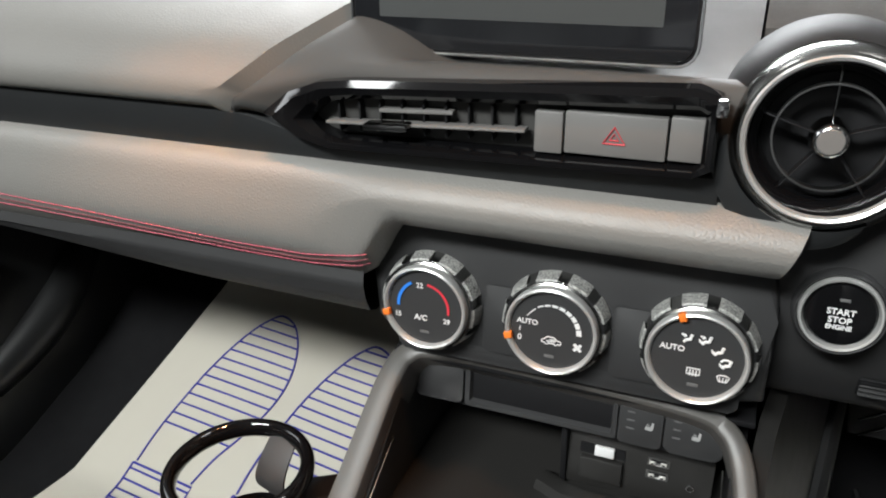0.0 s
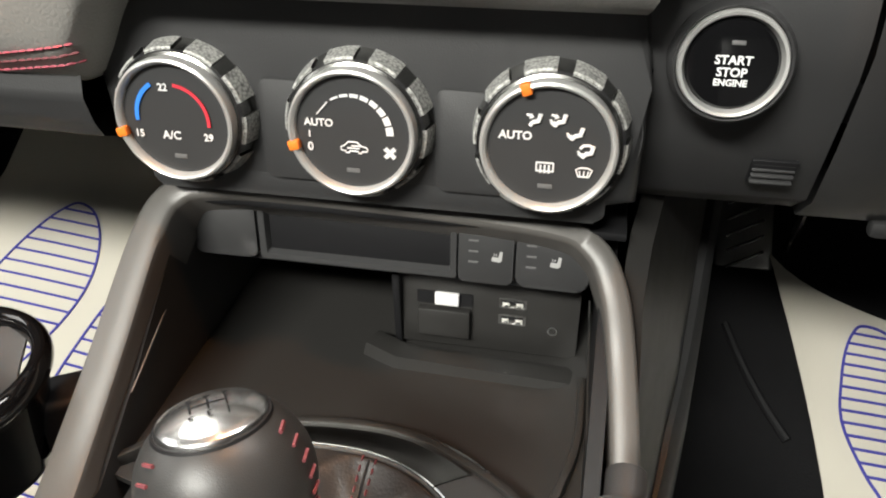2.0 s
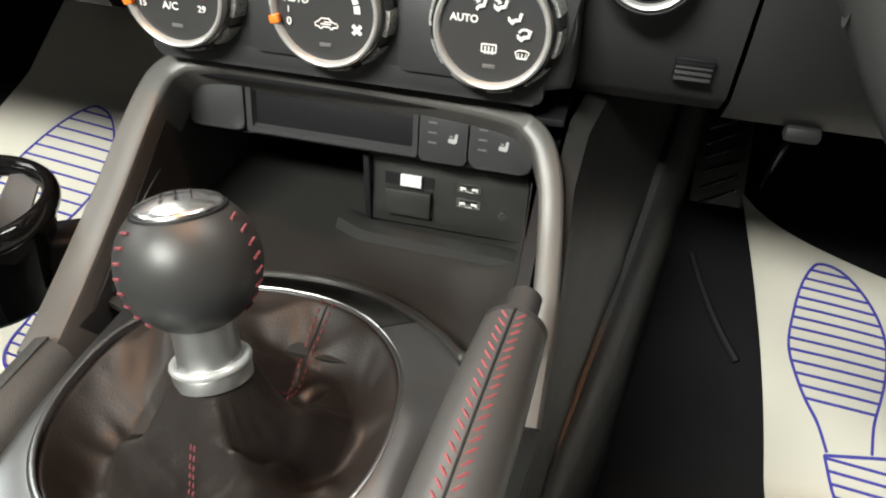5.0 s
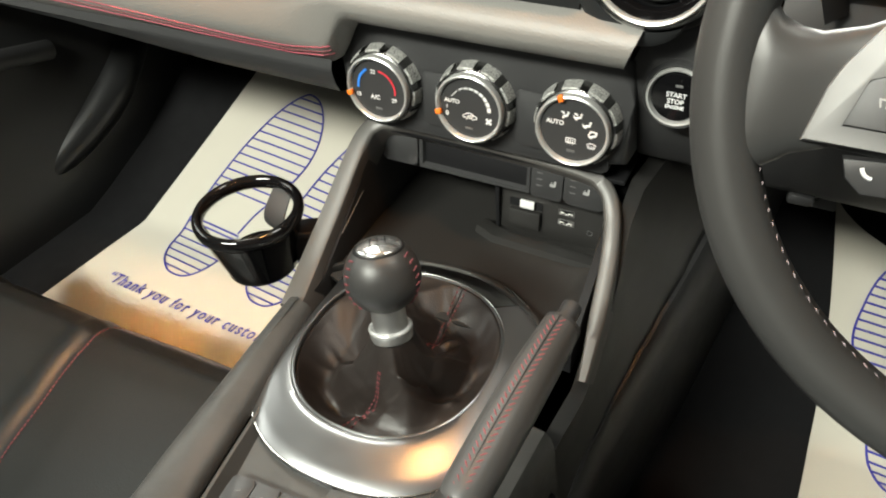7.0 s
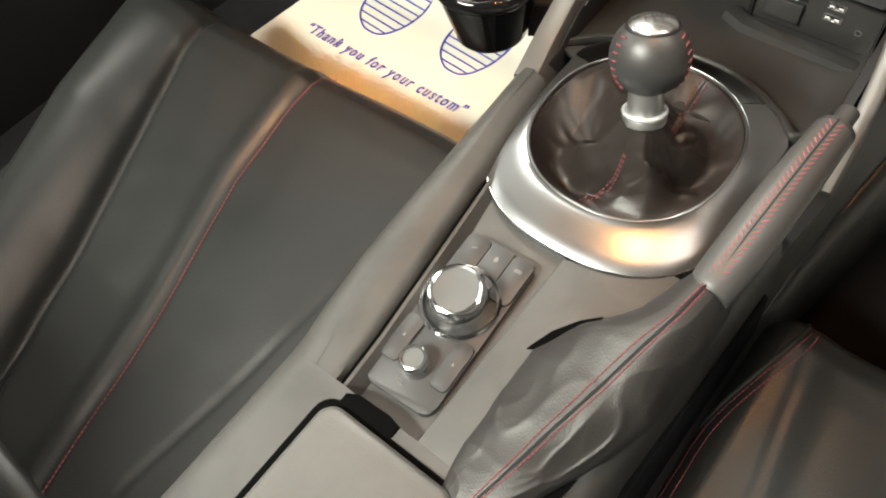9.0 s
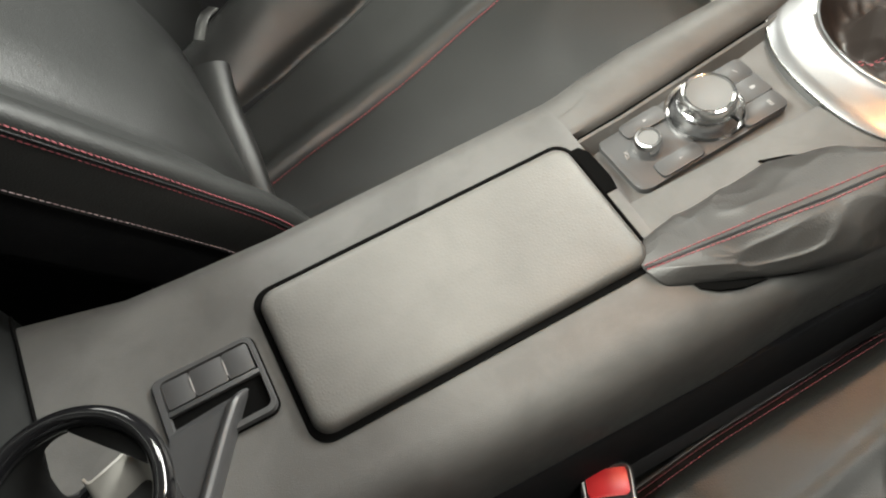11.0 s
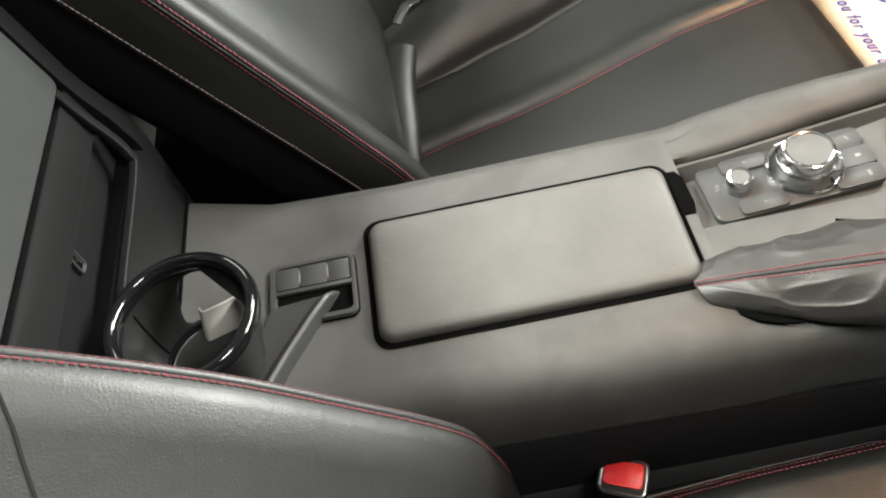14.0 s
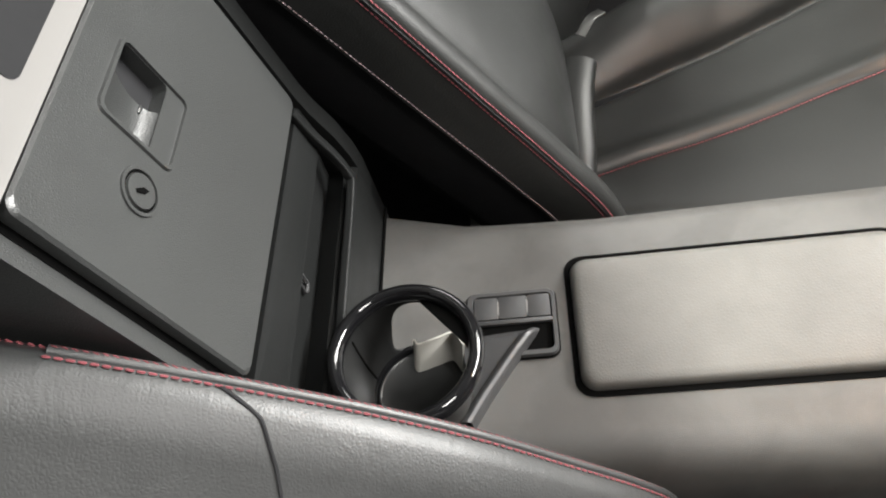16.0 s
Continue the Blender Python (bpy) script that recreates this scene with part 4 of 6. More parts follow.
for k, y in enumerate((0.0088, -0.0008)):
    port = part("usb_port", loft([[M @ Vector((x, yy, z)) for x, yy in rounded(0.006, y - 0.0028, 0.0200, y + 0.0028, 0.0006, 2)] for z in (0.0, 0.0004)] + [[M @ Vector((x, yy, z)) for x, yy in rounded(0.0068, y - 0.0021, 0.0192, y + 0.0021, 0.0004, 2)] for z in (0.0004, -0.003)], True, True), SATIN, usb, "metal usb port")
    for q in (0.0095, 0.0165):
        part("contact", rbox(0.0036, 0.0026, 0.0008, 0.0002, M @ pose(q, y - 0.0004, 0.0004)), PALEMETAL, port)
    part("tongue", rbox(0.0105, 0.0015, 0.003, 0.0002, M @ pose(0.013, y + 0.0009, -0.0008)), BLACK, port)
    for q in (-0.0032, 0.0032):
        part("contact", rbox(0.0022, 0.0012, 0.0022, 0.0003, M @ pose(0.013 + q, y - 0.0009, 0.0002)), CHROME, port)
part("jack", lathe([(0.0028, 0), (0.0026, 0.0006), (0.0018, 0.0006), (0.0016, -0.002), (0, -0.002)], 20, M @ pose(0.0338, -0.0048, 0)), DARKMETAL, usb, "small round socket")
part("step_ledge", sweep([(0.014, 0.036, 0.468), (0.03, 0.030, 0.4665), (0.07, 0.029, 0.4655), (0.123, 0.028, 0.4645)], [(-0.006, -0.004), (-0.005, 0.002), (0.0, 0.0035), (0.008, 0.003), (0.010, -0.004)]), RUBBER, usb, "rubber ledge under the ports")

# recess with the rotary controller
part("plateau", prism([(0.033, -0.39), (0.092, -0.39), (0.098, -0.33), (0.112, -0.2), (0.10, -0.21), (0.07, -0.224), (0.033, -0.234)], 0.04, 0.003, pose(0, 0, 0.4305)), CONSOLE, console, "flat plastic deck")
part("recess_floor", sheet(lambda u, v: (-0.063 + 0.10 * u, -0.392 + 0.18 * v, 0.4570 + 0.0085 * v), 4, 8, 0.004), CONSOLE, console, "recessed plastic floor")
part("recess_slot", prism([(-0.021, -0.399), (0.020, -0.399), (0.020, -0.388), (0.010, -0.386), (-0.014, -0.387), (-0.021, -0.391)], 0.004, 0.001, pose(0, 0, 0.4675)), VOID, console)
ctl = thing("rotary_controller", "black control pad with chrome rotary knob and buttons", "control knob", (-0.006, -0.31, 0.462))
MC = pose(-0.0005, -0.3120, 0.4630, 3.0, 0, 2.0) @ Matrix.Diagonal((0.9, 0.97, 1, 1))
ROUND = Matrix.Diagonal((1 / 0.9, 1 / 0.97, 1, 1))
part("pad", prism(rounded(-0.0295, -0.064, 0.0295, 0.064, 0.009), 0.006, 0.0015, MC @ pose(0, 0, -0.003)), BUTTON, ctl, "black control pad")
for k, (a, b) in enumerate(((-0.0285, -0.0095), (-0.0087, 0.0103), (0.0111, 0.0287))):
    key = part("key", prism(rounded(a, 0.026, b, 0.0625, 0.004 if k != 1 else 0.001), 0.0045, 0.001, MC @ pose(0, 0, 0.001)), BUTTON, ctl)
    part("key_symbol", [rbox(0.0042, 0.0008, 0.0003, 0, MC @ pose((a + b) / 2, 0.052, 0.0056, 0, 0, 25)), prism([(-0.0014, -0.002), (0.0014, -0.002), (0.0014, 0.001), (0.0, 0.0024), (-0.0014, 0.001)], 0.0003, 0, MC @ pose((a + b) / 2, 0.052, 0.0055)), join([rbox(0.0008, 0.0026, 0.0003, 0, MC @ pose((a + b) / 2 + q, 0.052, 0.0056)) for q in (-0.0022, -0.0007, 0.0008, 0.0023)])][k], GREY, key)
for k, (a, b) in enumerate(((-0.0285, -0.0145), (0.0145, 0.0285))):
    key = part("key", prism(rounded(a, -0.045, b, -0.010, 0.003), 0.0042, 0.001, MC @ pose(0, 0, 0.001)), BUTTON, ctl)
    part("key_symbol", prism([(-0.001, -0.0012), (0.001, -0.0012), (0.0, 0.0014)], 0.0003, 0, MC @ pose((a + b) / 2, -0.026, 0.0052)), GREY, key)
part("base_ring", lathe([(0.0275, 0.0), (0.0275, 0.0055), (0.0262, 0.0068), (0.0243, 0.0055), (0.0243, 0.002)], 64, MC @ pose(-0.003, 0.013, 0) @ ROUND), CHROME, ctl, "chrome base ring")
part("knob_well", lathe([(0.0245, 0.003), (0.0, 0.003)], 40, MC @ pose(-0.003, 0.013, 0) @ ROUND), BLACK, ctl)
knob = part("knob", lathe([(0.0185, 0.003), (0.0192, 0.008), (0.0205, 0.013), (0.0205, 0.0155), (0.0192, 0.0165), (0.0185, 0.0215), (0.0178, 0.0232), (0.0166, 0.0238), (0.0152, 0.0232)], 64, MC @ pose(-0.003, 0.013, 0) @ ROUND), CHROME, ctl, "chrome rotary knob")
part("knob_top", lathe([(0.0154, 0.0230), (0.0148, 0.0226), (0.0, 0.0230)], 48, MC @ pose(-0.003, 0.013, 0) @ ROUND), KNOBTOP, knob, "grey domed top")
small = part("volume_knob", lathe([(0.0108, 0.003), (0.0106, 0.007), (0.0098, 0.010), (0.0094, 0.0135), (0.0085, 0.0148), (0.0068, 0.0145)], 48, MC @ pose(-0.0015, -0.0385, 0) @ ROUND), CHROME, ctl, "small chrome volume knob")
part("knob_top", lathe([(0.0070, 0.0144), (0.0062, 0.0138), (0.0, 0.0142)], 32, MC @ pose(-0.0015, -0.0385, 0) @ ROUND), KNOBTOP, small)
part("lettering", lettering("VOL", 0.0042, MC @ pose(-0.004, -0.0535, 0.0035, 0, 0, -15), bold=0.00005), GREY, ctl, "white lettering VOL")

# ---- armrest lid ----
lid = thing("armrest_lid", "charcoal leatherette armrest lid on the console", "armrest", (0.026, -0.51, 0.47))
part("cover", loft([[(x, y, z) for x, y in rounded(-0.0255 + q, -0.6245 + q, 0.0765 - q, -0.4005 - q, max(0.003, 0.011 - q * 0.2), 6)] for q, z in ((0, 0.462), (0, 0.473), (0.0012, 0.4765), (0.0035, 0.4785), (0.008, 0.4793), (0.02, 0.4797), (0.04, 0.48))], True), LID, lid, "leatherette cover")
part("gap", prism(rounded(-0.0310, -0.6285, 0.0805, -0.3965, 0.013, 6), 0.0016, 0, pose(0, 0, 0.4695)), VOID, lid, "dark gap round the lid")

# ---- gear lever ----
gear = thing("gear_lever", "six-speed gear lever with leather gaiter and silver surround", "gear lever", (0.02, -0.125, 0.465))


def inner(a):
    # a rounded, slightly squared opening
    c, s = math.cos(a), math.sin(a)
    f = (abs(c) ** 2.25 + abs(s) ** 2.25) ** (-1 / 2.25)
    return Vector((0.0200 + 0.0720 * c * f, -0.1225 + 0.0765 * s * f, 0.0))


def outer(a):
    c, s = math.cos(a), math.sin(a)
    f = (abs(c) ** 2.4 + abs(s) ** 2.4) ** (-1 / 2.4)
    p = Vector((0.0235 + 0.098 * c * f, -0.130 + 0.1045 * s * f, 0.0))
    p.x = max(-0.0615, min(0.112, p.x))
    return p


def surround(a0, a1, n=40):
    rows = []
    for k in range(n + 1):
        a = radians(a0 + (a1 - a0) * k / n)
        i, o = inner(a), outer(a)
        front = ease(-0.11, -0.06, i.y)
        zo = 0.4708
        zi = 0.4790 - 0.004 * front
        row = []
        for f, z in ((1.0, zo - 0.014), (1.0, zo), (0.97, zo + 0.0012), (0.7, zo + (zi - zo) * 0.42), (0.4, zo + (zi - zo) * 0.80), (0.18, zi), (0.06, zi + 0.0004), (0.0, zi - 0.001), (0.0, zi - 0.014)):
            p = i + (o - i) * f
            row.append((p.x, p.y, z))
        rows.append(row)
    return loft(rows, False)


part("surround_rear", surround(150, 412, 84), SURROUND, gear, "satin silver surround")
part("surround_front", surround(52.5, 149.5, 40), DARKSATIN, gear, "dark satin metal surround")
part("lip", sweep([(*inner(radians(5 * k)).xy, 0.4785 - 0.004 * ease(-0.11, -0.06, inner(radians(5 * k)).y)) for k in range(72)], disc(0.0010, 8), closed=True), SURROUND, gear, "bright lip")
part("flange", sweep([(*outer(radians(200 + 145 * k / 40)).xy, 0.4712) for k in range(41)], disc(0.0008, 6)), DARKSATIN, gear)


# direction, height and whether the fold ends in a peak half way out
RIDGES = ((2, 0.74, 1), (122, 0.85, 0), (222, 0.95, 1), (302, 1.1, 0))


def gaiter(u, v):
    # a soft tent with four folds from the collar to the ring, hollow between them
    a = 2 * math.pi * u
    c = Vector((0.0200, -0.1225, 0)).lerp(Vector((0.0355, -0.1485, 0)), ease(0.1, 0.9, v))
    twist = radians(8) * math.sin(math.pi * v)
    ridge = 0.0
    for deg, size, peak in RIDGES:
        q = math.atan2(math.sin(a - radians(deg) - twist), math.cos(a - radians(deg) - twist))
        ridge = max(ridge, size * (ease(0.16, 0.58, v) if peak else 1.0) * max(0.0, 1 - (abs(q) + 0.004 / (abs(q) + 0.08)) / (0.80 + 0.25 * v)) ** 1.15)
    soft = noise.noise(Vector((1.3 * math.cos(a) + 4, 1.3 * math.sin(a), 1.8 * v)))
    fold = 1 - 2 * abs(noise.noise(Vector((1.7 * math.cos(a) + 2.4 * v + 6, 1.7 * math.sin(a), 2.0 * v + 3))))
    pleat = 1 - 2 * abs(noise.noise(Vector((3.4 * math.cos(a) - 1.5 * v, 3.4 * math.sin(a) + 8, 2.2 * v + 1))))
    low = mix([(0.0, 0.4735), (0.06, 0.4742), (0.16, 0.4690), (0.34, 0.4580), (0.52, 0.4600), (0.68, 0.4740), (0.82, 0.4990), (0.93, 0.5220), (1.0, 0.529)], v)
    high = mix([(0.0, 0.4735), (0.06, 0.4745), (0.16, 0.4775), (0.34, 0.4890), (0.52, 0.5010), (0.68, 0.5085), (0.82, 0.5175), (0.93, 0.5255), (1.0, 0.529)], v)
    z = low + (high - low) * ridge + math.sin(math.pi * v) * (0.0025 * soft + 0.0060 * (fold - 0.4) + 0.0026 * (pleat - 0.4))
    rad = mix([(0.0, 1.0), (0.06, 0.985), (0.16, 0.90), (0.34, 0.70), (0.52, 0.52), (0.68, 0.38), (0.82, 0.275), (0.93, 0.205), (1.0, 0.185)], v)
    i = inner(a) - Vector((0.0200, -0.1225, 0))
    p = c + i * rad * (1 + math.sin(math.pi * v) * (0.08 * ridge - 0.04 + 0.03 * soft))
    return (p.x, p.y, z)


part("gaiter", sheet(gaiter, 168, 56), GAITER, gear, "creased dark leather gaiter", sharp=180)
for side in (0.207, 0.221, 0.742, 0.756):
    part("stitching", stitches([Vector(gaiter(side, v / 30)) + Vector((0, 0, 0.0006)) for v in range(2, 26)], 0.0045, 0.003, 0.0005), RED, gear, "red thread")
part("seam", sweep([Vector(gaiter(0.214, v / 30)) + Vector((0, 0, 0.0003)) for v in range(2, 26)], disc(0.0006, 5)), BLACK, gear)
axis = (Vector((0.0285, -0.1385, 0.568)) - Vector((0.0365, -0.150, 0.524))).to_track_quat("Z", "Y").to_matrix().to_4x4()
MG = Matrix.Translation((0.0349, -0.1478, 0.5325)) @ axis @ Matrix.Diagonal((0.94, 0.94, 1, 1))
part("collar", lathe([(0.0150, -0.007), (0.0150, -0.0025), (0.0143, -0.0012), (0.0126, -0.0006), (0.0122, 0.000), (0.0119, 0.008), (0.0117, 0.016), (0.0117, 0.024), (0.0122, 0.030)], 64, MG), BRUSHED, gear, "satin metal collar")
part("collar_ring", lathe([(0.0138 + 0.0017 * math.cos(t), -0.0005 + 0.0017 * math.sin(t)) for t in (2 * math.pi * k / 12 for k in range(13))], 64, MG), BRIGHTRING, gear, "bright collar ring")
MK = Matrix.Translation((0.0285, -0.1385, 0.568)) @ axis
ball = [(0.0245 * math.sin(radians(a)), -0.0245 * math.cos(radians(a))) for a in range(28, 146, 6)]
kb = part("knob", lathe(ball, 64, MK), KNOBLEATHER, gear, "round black leather knob")
part("cap_groove", lathe([(0.0162, 0.0186), (0.0158, 0.0194), (0.0150, 0.0192)], 48, MK), BLACK, kb)
part("cap", lathe([(0.0150, 0.0186), (0.0149, 0.0200), (0.0143, 0.0208), (0.0125, 0.0217), (0.008, 0.0232), (0.004, 0.0239), (0, 0.0241)], 48, MK), CAPMETAL, kb, "polished metal cap")
def on_cap(bm):
    # lay flat print on the dome of the cap
    for v in bm.verts:
        r = math.hypot(v.co.x, v.co.y)
        v.co.z = mix([(0.0, 0.0241), (0.004, 0.0239), (0.008, 0.0232), (0.0125, 0.0217)], r) + (0.00015 if v.co.z > 0 else -0.0002)
    bm.transform(MK)
    return bm


for txt, x, y in (("1", -0.0048, 0.0052), ("3", 0, 0.0052), ("5", 0.0048, 0.0052), ("2", -0.0048, -0.0052), ("4", 0, -0.0052), ("6", 0.0048, -0.0052)):
    part("lettering", on_cap(lettering(txt, 0.0040, pose(x, y, 0), depth=0.0003)), BLACK, kb, "gear number " + txt)
part("shift_pattern", on_cap(join([rbox(0.0006, 0.0055, 0.0008, 0, pose(x, 0, 0)) for x in (-0.0048, 0, 0.0048)] + [rbox(0.0026, 0.0006, 0.0008, 0, pose(x, 0, 0)) for x in (-0.0036, -0.0012, 0.0012, 0.0036)])), BLACK, kb)
for a in (-100, 25, 150):
    pts, bms = [], []
    for k in range(15):
        t = radians(50 + 82 * k / 14)
        pts.append(MK @ Vector((0.0248 * math.sin(t) * math.cos(radians(a)), 0.0248 * math.sin(t) * math.sin(radians(a)), 0.0248 * math.cos(t))))
    for i in range(0, 15, 2):
        c = pts[i]
        tang = (pts[min(i + 1, 14)] - pts[i - 1 if i else 0]).normalized()
        nrm = (c - MK.translation).normalized()
        cross = tang.cross(nrm)
        bms.append(sweep([c - cross * 0.0022 - tang * 0.0004, c + cross * 0.0022 + tang * 0.0004], disc(0.0006, 5), up=nrm))
    part("stitching", join(bms), RED, kb, "red cross stitching")

# ---- handbrake ----
brake = thing("handbrake", "leather handbrake lever with red stitching and loose gaiter", "handbrake", (0.125, -0.3, 0.46))
grip = curve([(0.1282, -0.240, 0.5255), (0.1290, -0.229, 0.5283), (0.1315, -0.19, 0.5325), (0.1345, -0.145, 0.5360), (0.1368, -0.112, 0.5380)], 8)
part("grip", sweep(grip, [(0.0138 * math.cos(t), 0.0152 * math.sin(t)) for t in (2 * math.pi * k / 24 for k in range(24))], sizes=[0.88 + 0.16 * math.sin(math.pi * k / (len(grip) - 1)) for k in range(len(grip))]), GRIP, brake, "black leather grip")
part("end_cap", sweep([(0.1367, -0.1135, 0.538), (0.1371, -0.1085, 0.5384)], disc(0.0122, 24)), SOFT, brake)
part("release_button", sweep([(0.1370, -0.112, 0.5386), (0.1377, -0.1, 0.5402), (0.1380, -0.0935, 0.5410)], disc(0.0066, 20)), SOFT, brake, "black release button")
for off in (-0.0028, 0.0028):
    part("stitching", stitches([p + Vector((off, 0, 0.0153 * (0.88 + 0.16 * math.sin(math.pi * k / (len(grip) - 1))) - 0.0004)) for k, p in enumerate(grip)], 0.0042, 0.0046, 0.0007, 0.9 if off > 0 else -0.9), GRIPTHREAD, brake, "red thread")
part("seam", sweep([p + Vector((0, 0, 0.0152 * (0.88 + 0.16 * math.sin(math.pi * k / (len(grip) - 1))) - 0.0004)) for k, p in enumerate(grip)], disc(0.0007, 5)), BLACK, brake)


BOOT = [(0.0, (-0.232, 0.1286, 0.5412, 0.1153, 0.1419, 0.500)), (0.12, (-0.260, 0.1225, 0.532, 0.097, 0.1415, 0.485)), (0.25, (-0.282, 0.115, 0.521, 0.069, 0.1405, 0.481)), (0.4, (-0.305, 0.108, 0.510, 0.056, 0.1385, 0.479)), (0.6, (-0.337, 0.098, 0.4985, 0.054, 0.127, 0.475)), (0.8, (-0.371, 0.0885, 0.487, 0.056, 0.111, 0.472)), (1.0, (-0.3985, 0.079, 0.474, 0.060, 0.096, 0.468))]


def boot(u, v):
    # a limp leather bag over the lever's foot: u from its right hem over the ridge to its left hem
    y, cx, top, xl, xr, hem = mix(BOOT, v)
    a = math.pi * u
    mid = math.sin(math.pi * v) ** 0.7
    n1 = noise.noise(Vector((3.0 * u + 2, 0.5, 5.0 * v)))
    n2 = noise.noise(Vector((7.0 * u, 3.1, 11.0 * v)))
    side = math.sin(a) * abs(math.cos(a)) * 2
    crease = (1 - abs(noise.noise(Vector((2.2 * u + 5.0 * v, 7.0, 3.4 * v - 3.0 * u))))) ** 5 + 0.25 * (1 - abs(noise.noise(Vector((5.5 * u - 4.0 * v, 1.7, 7.5 * v + 3.0 * u))))) ** 6
    w = (xr - cx) if u < 0.5 else (cx - xl)
    low = mix([(0.0, 0.514), (0.15, 0.476), (0.3, 0.460), (1.0, 0.464)], v) + 0.004 if u > 0.5 else hem
    x = cx + w * math.cos(a) * (1 + 0.12 * n1 * mid * side)
    z = low + (top - low) * math.sin(a) ** (0.75 + 0.5 * ease(0.0, 0.4, v)) + mid * side * (0.0080 * n1 + 0.0004 * n2 + 0.0032 * (crease - 0.4))
    return (x, y - 0.012 * math.sin(a) * v + 0.006 * n1 * side * mid, z)


part("gaiter", sheet(boot, 96, 90, 0.0015), BOOTLEATHER, brake, "creased leather gaiter", sharp=180)
for off in (0.472, 0.528):
    part("stitching", stitches([Vector(boot(off, v / 40)) + Vector((0, 0, 0.0005)) for v in range(41)], 0.003, 0.0026, 0.0005), RED, brake, "red thread")
part("seam", sweep([Vector(boot(0.5, v / 40)) + Vector((0, 0, 0.0004)) for v in range(41)], disc(0.0009, 5)), BLACK, brake)
# flat black patches draw the shade under the hem
for spots, z in (([(0.054, -0.306), (0.060, -0.288), (0.070, -0.272), (0.080, -0.262), (0.0795, -0.274), (0.072, -0.288), (0.064, -0.300)], 0.4785), ([(0.099, -0.391), (0.106, -0.389), (0.113, -0.380), (0.1185, -0.366), (0.1205, -0.352), (0.115, -0.357), (0.108, -0.366), (0.102, -0.378)], 0.4705)):
    part("opening", prism(spots[::-1], 0.0018, 0, pose(0, 0, z)), VOID, brake, "flat black patch for the shaded opening under the gaiter hem")


# ---- cup holders ----
def cup_holder(x, y, z, label, walls):
    c = thing("cup_holder", label, "cup holder", (x, y, z - 0.0615), "cup holders")
    M = pose(x, y, z)
    part("ring", lathe([(0.0418 + 0.0046 * math.cos(t), -0.0056 + 0.0064 * math.sin(t)) for t in (2 * math.pi * k / 20 for k in range(21))], 72, M), GLOSS, c, "glossy black ring")

    def wall(a0, a1, z0, z1, r0, r1, n=24):
        rows = []
        for k in range(n + 1):
            t = radians(a0 + (a1 - a0) * k / n)
            rows.append([(r * math.cos(t), r * math.sin(t), zz) for r, zz in ((r1, z1), (r0, z0), (r0 - 0.0025, z0), (r1 - 0.0025, z1))])
        bm = loft(rows, True, abs(a1 - a0) < 359)
        bm.transform(M)
        return bm

    for a0, a1 in walls:
        part("cup_wall", wall(a0, a1, -0.060, -0.008, 0.0310, 0.0440), GLOSS, c, "glossy black cup wall")
    part("base", lathe([(0.0, -0.0575), (0.026, -0.0575), (0.0272, -0.0565), (0.0285, -0.0575), (0.031, -0.0585), (0.031, -0.0615), (0.0, -0.0615)], 48, M), CUPBLACK, c, "black base")
    part("base_rim", wall(0, 360, -0.061, -0.053, 0.0300, 0.0318, 48), GLOSS, c)
    return c


def cone_r(h):
    return 0.0310 + 0.013 * (h + 0.060) / 0.052


def window_wall(x, y, z, n=96):
    """A tapered cup wall with one rounded window through it."""
    def loop(power, half, low, high, lean):
        out = []
        for k in range(n):
            t = 2 * math.pi * k / n
            u, v = (math.copysign(abs(f) ** (2 / power), f) for f in (math.cos(t), math.sin(t)))
            h = (low + high) / 2 + v * (high - low) / 2
            out.append((155 + u * half + lean * max(0.0, u) * (-0.020 - h), h))
        return out

    inner, outer = loop(5, 44, -0.0545, -0.0150, 520), loop(60, 76, -0.0600, -0.0080, 0)

    def place(a, h, inset):
        r = cone_r(h) - inset
        return (x + r * math.cos(radians(a)), y + r * math.sin(radians(a)), z + h)

    def between(f):
        return [(p + (s - p) * f, q + (t - q) * f) for (p, q), (s, t) in zip(inner, outer)]

    rings = [[place(a, h, 0.0) for a, h in between(f)] for f in (1, 0.66, 0.33, 0.08)] + [[place(a, h, 0.0006) for a, h in between(0.0)], [place(a, h, 0.0019) for a, h in between(0.0)]] + [[place(a, h, 0.0025) for a, h in between(f)] for f in (0.08, 0.33, 0.66, 1)]
    rest = [[place(231 + 208 * k / 40, h, i) for h, i in ((-0.008, 0), (-0.060, 0), (-0.060, 0.0025), (-0.008, 0.0025))] for k in range(41)]
    return join([loft(rings, True, False), loft(rest, True)])


def spring_clip(c, path, height, lean, mat, label):
    """A sprung tongue on edge: a strip along a path, leaning outwards at its foot."""
    rows = []
    pts = curve(path, 6)
    for i, p in enumerate(pts):
        d = (pts[min(i + 1, len(pts) - 1)] - pts[max(i - 1, 0)]).normalized()
        out = Vector((-d.y, d.x, 0)) * 0.0013
        low = Vector(lean) + Vector((0, 0, -height))
        rows.append([p, p + out, p + out + low, p + low])
    part("spring_clip", loft(rows, True), mat, c, label, sharp=30)


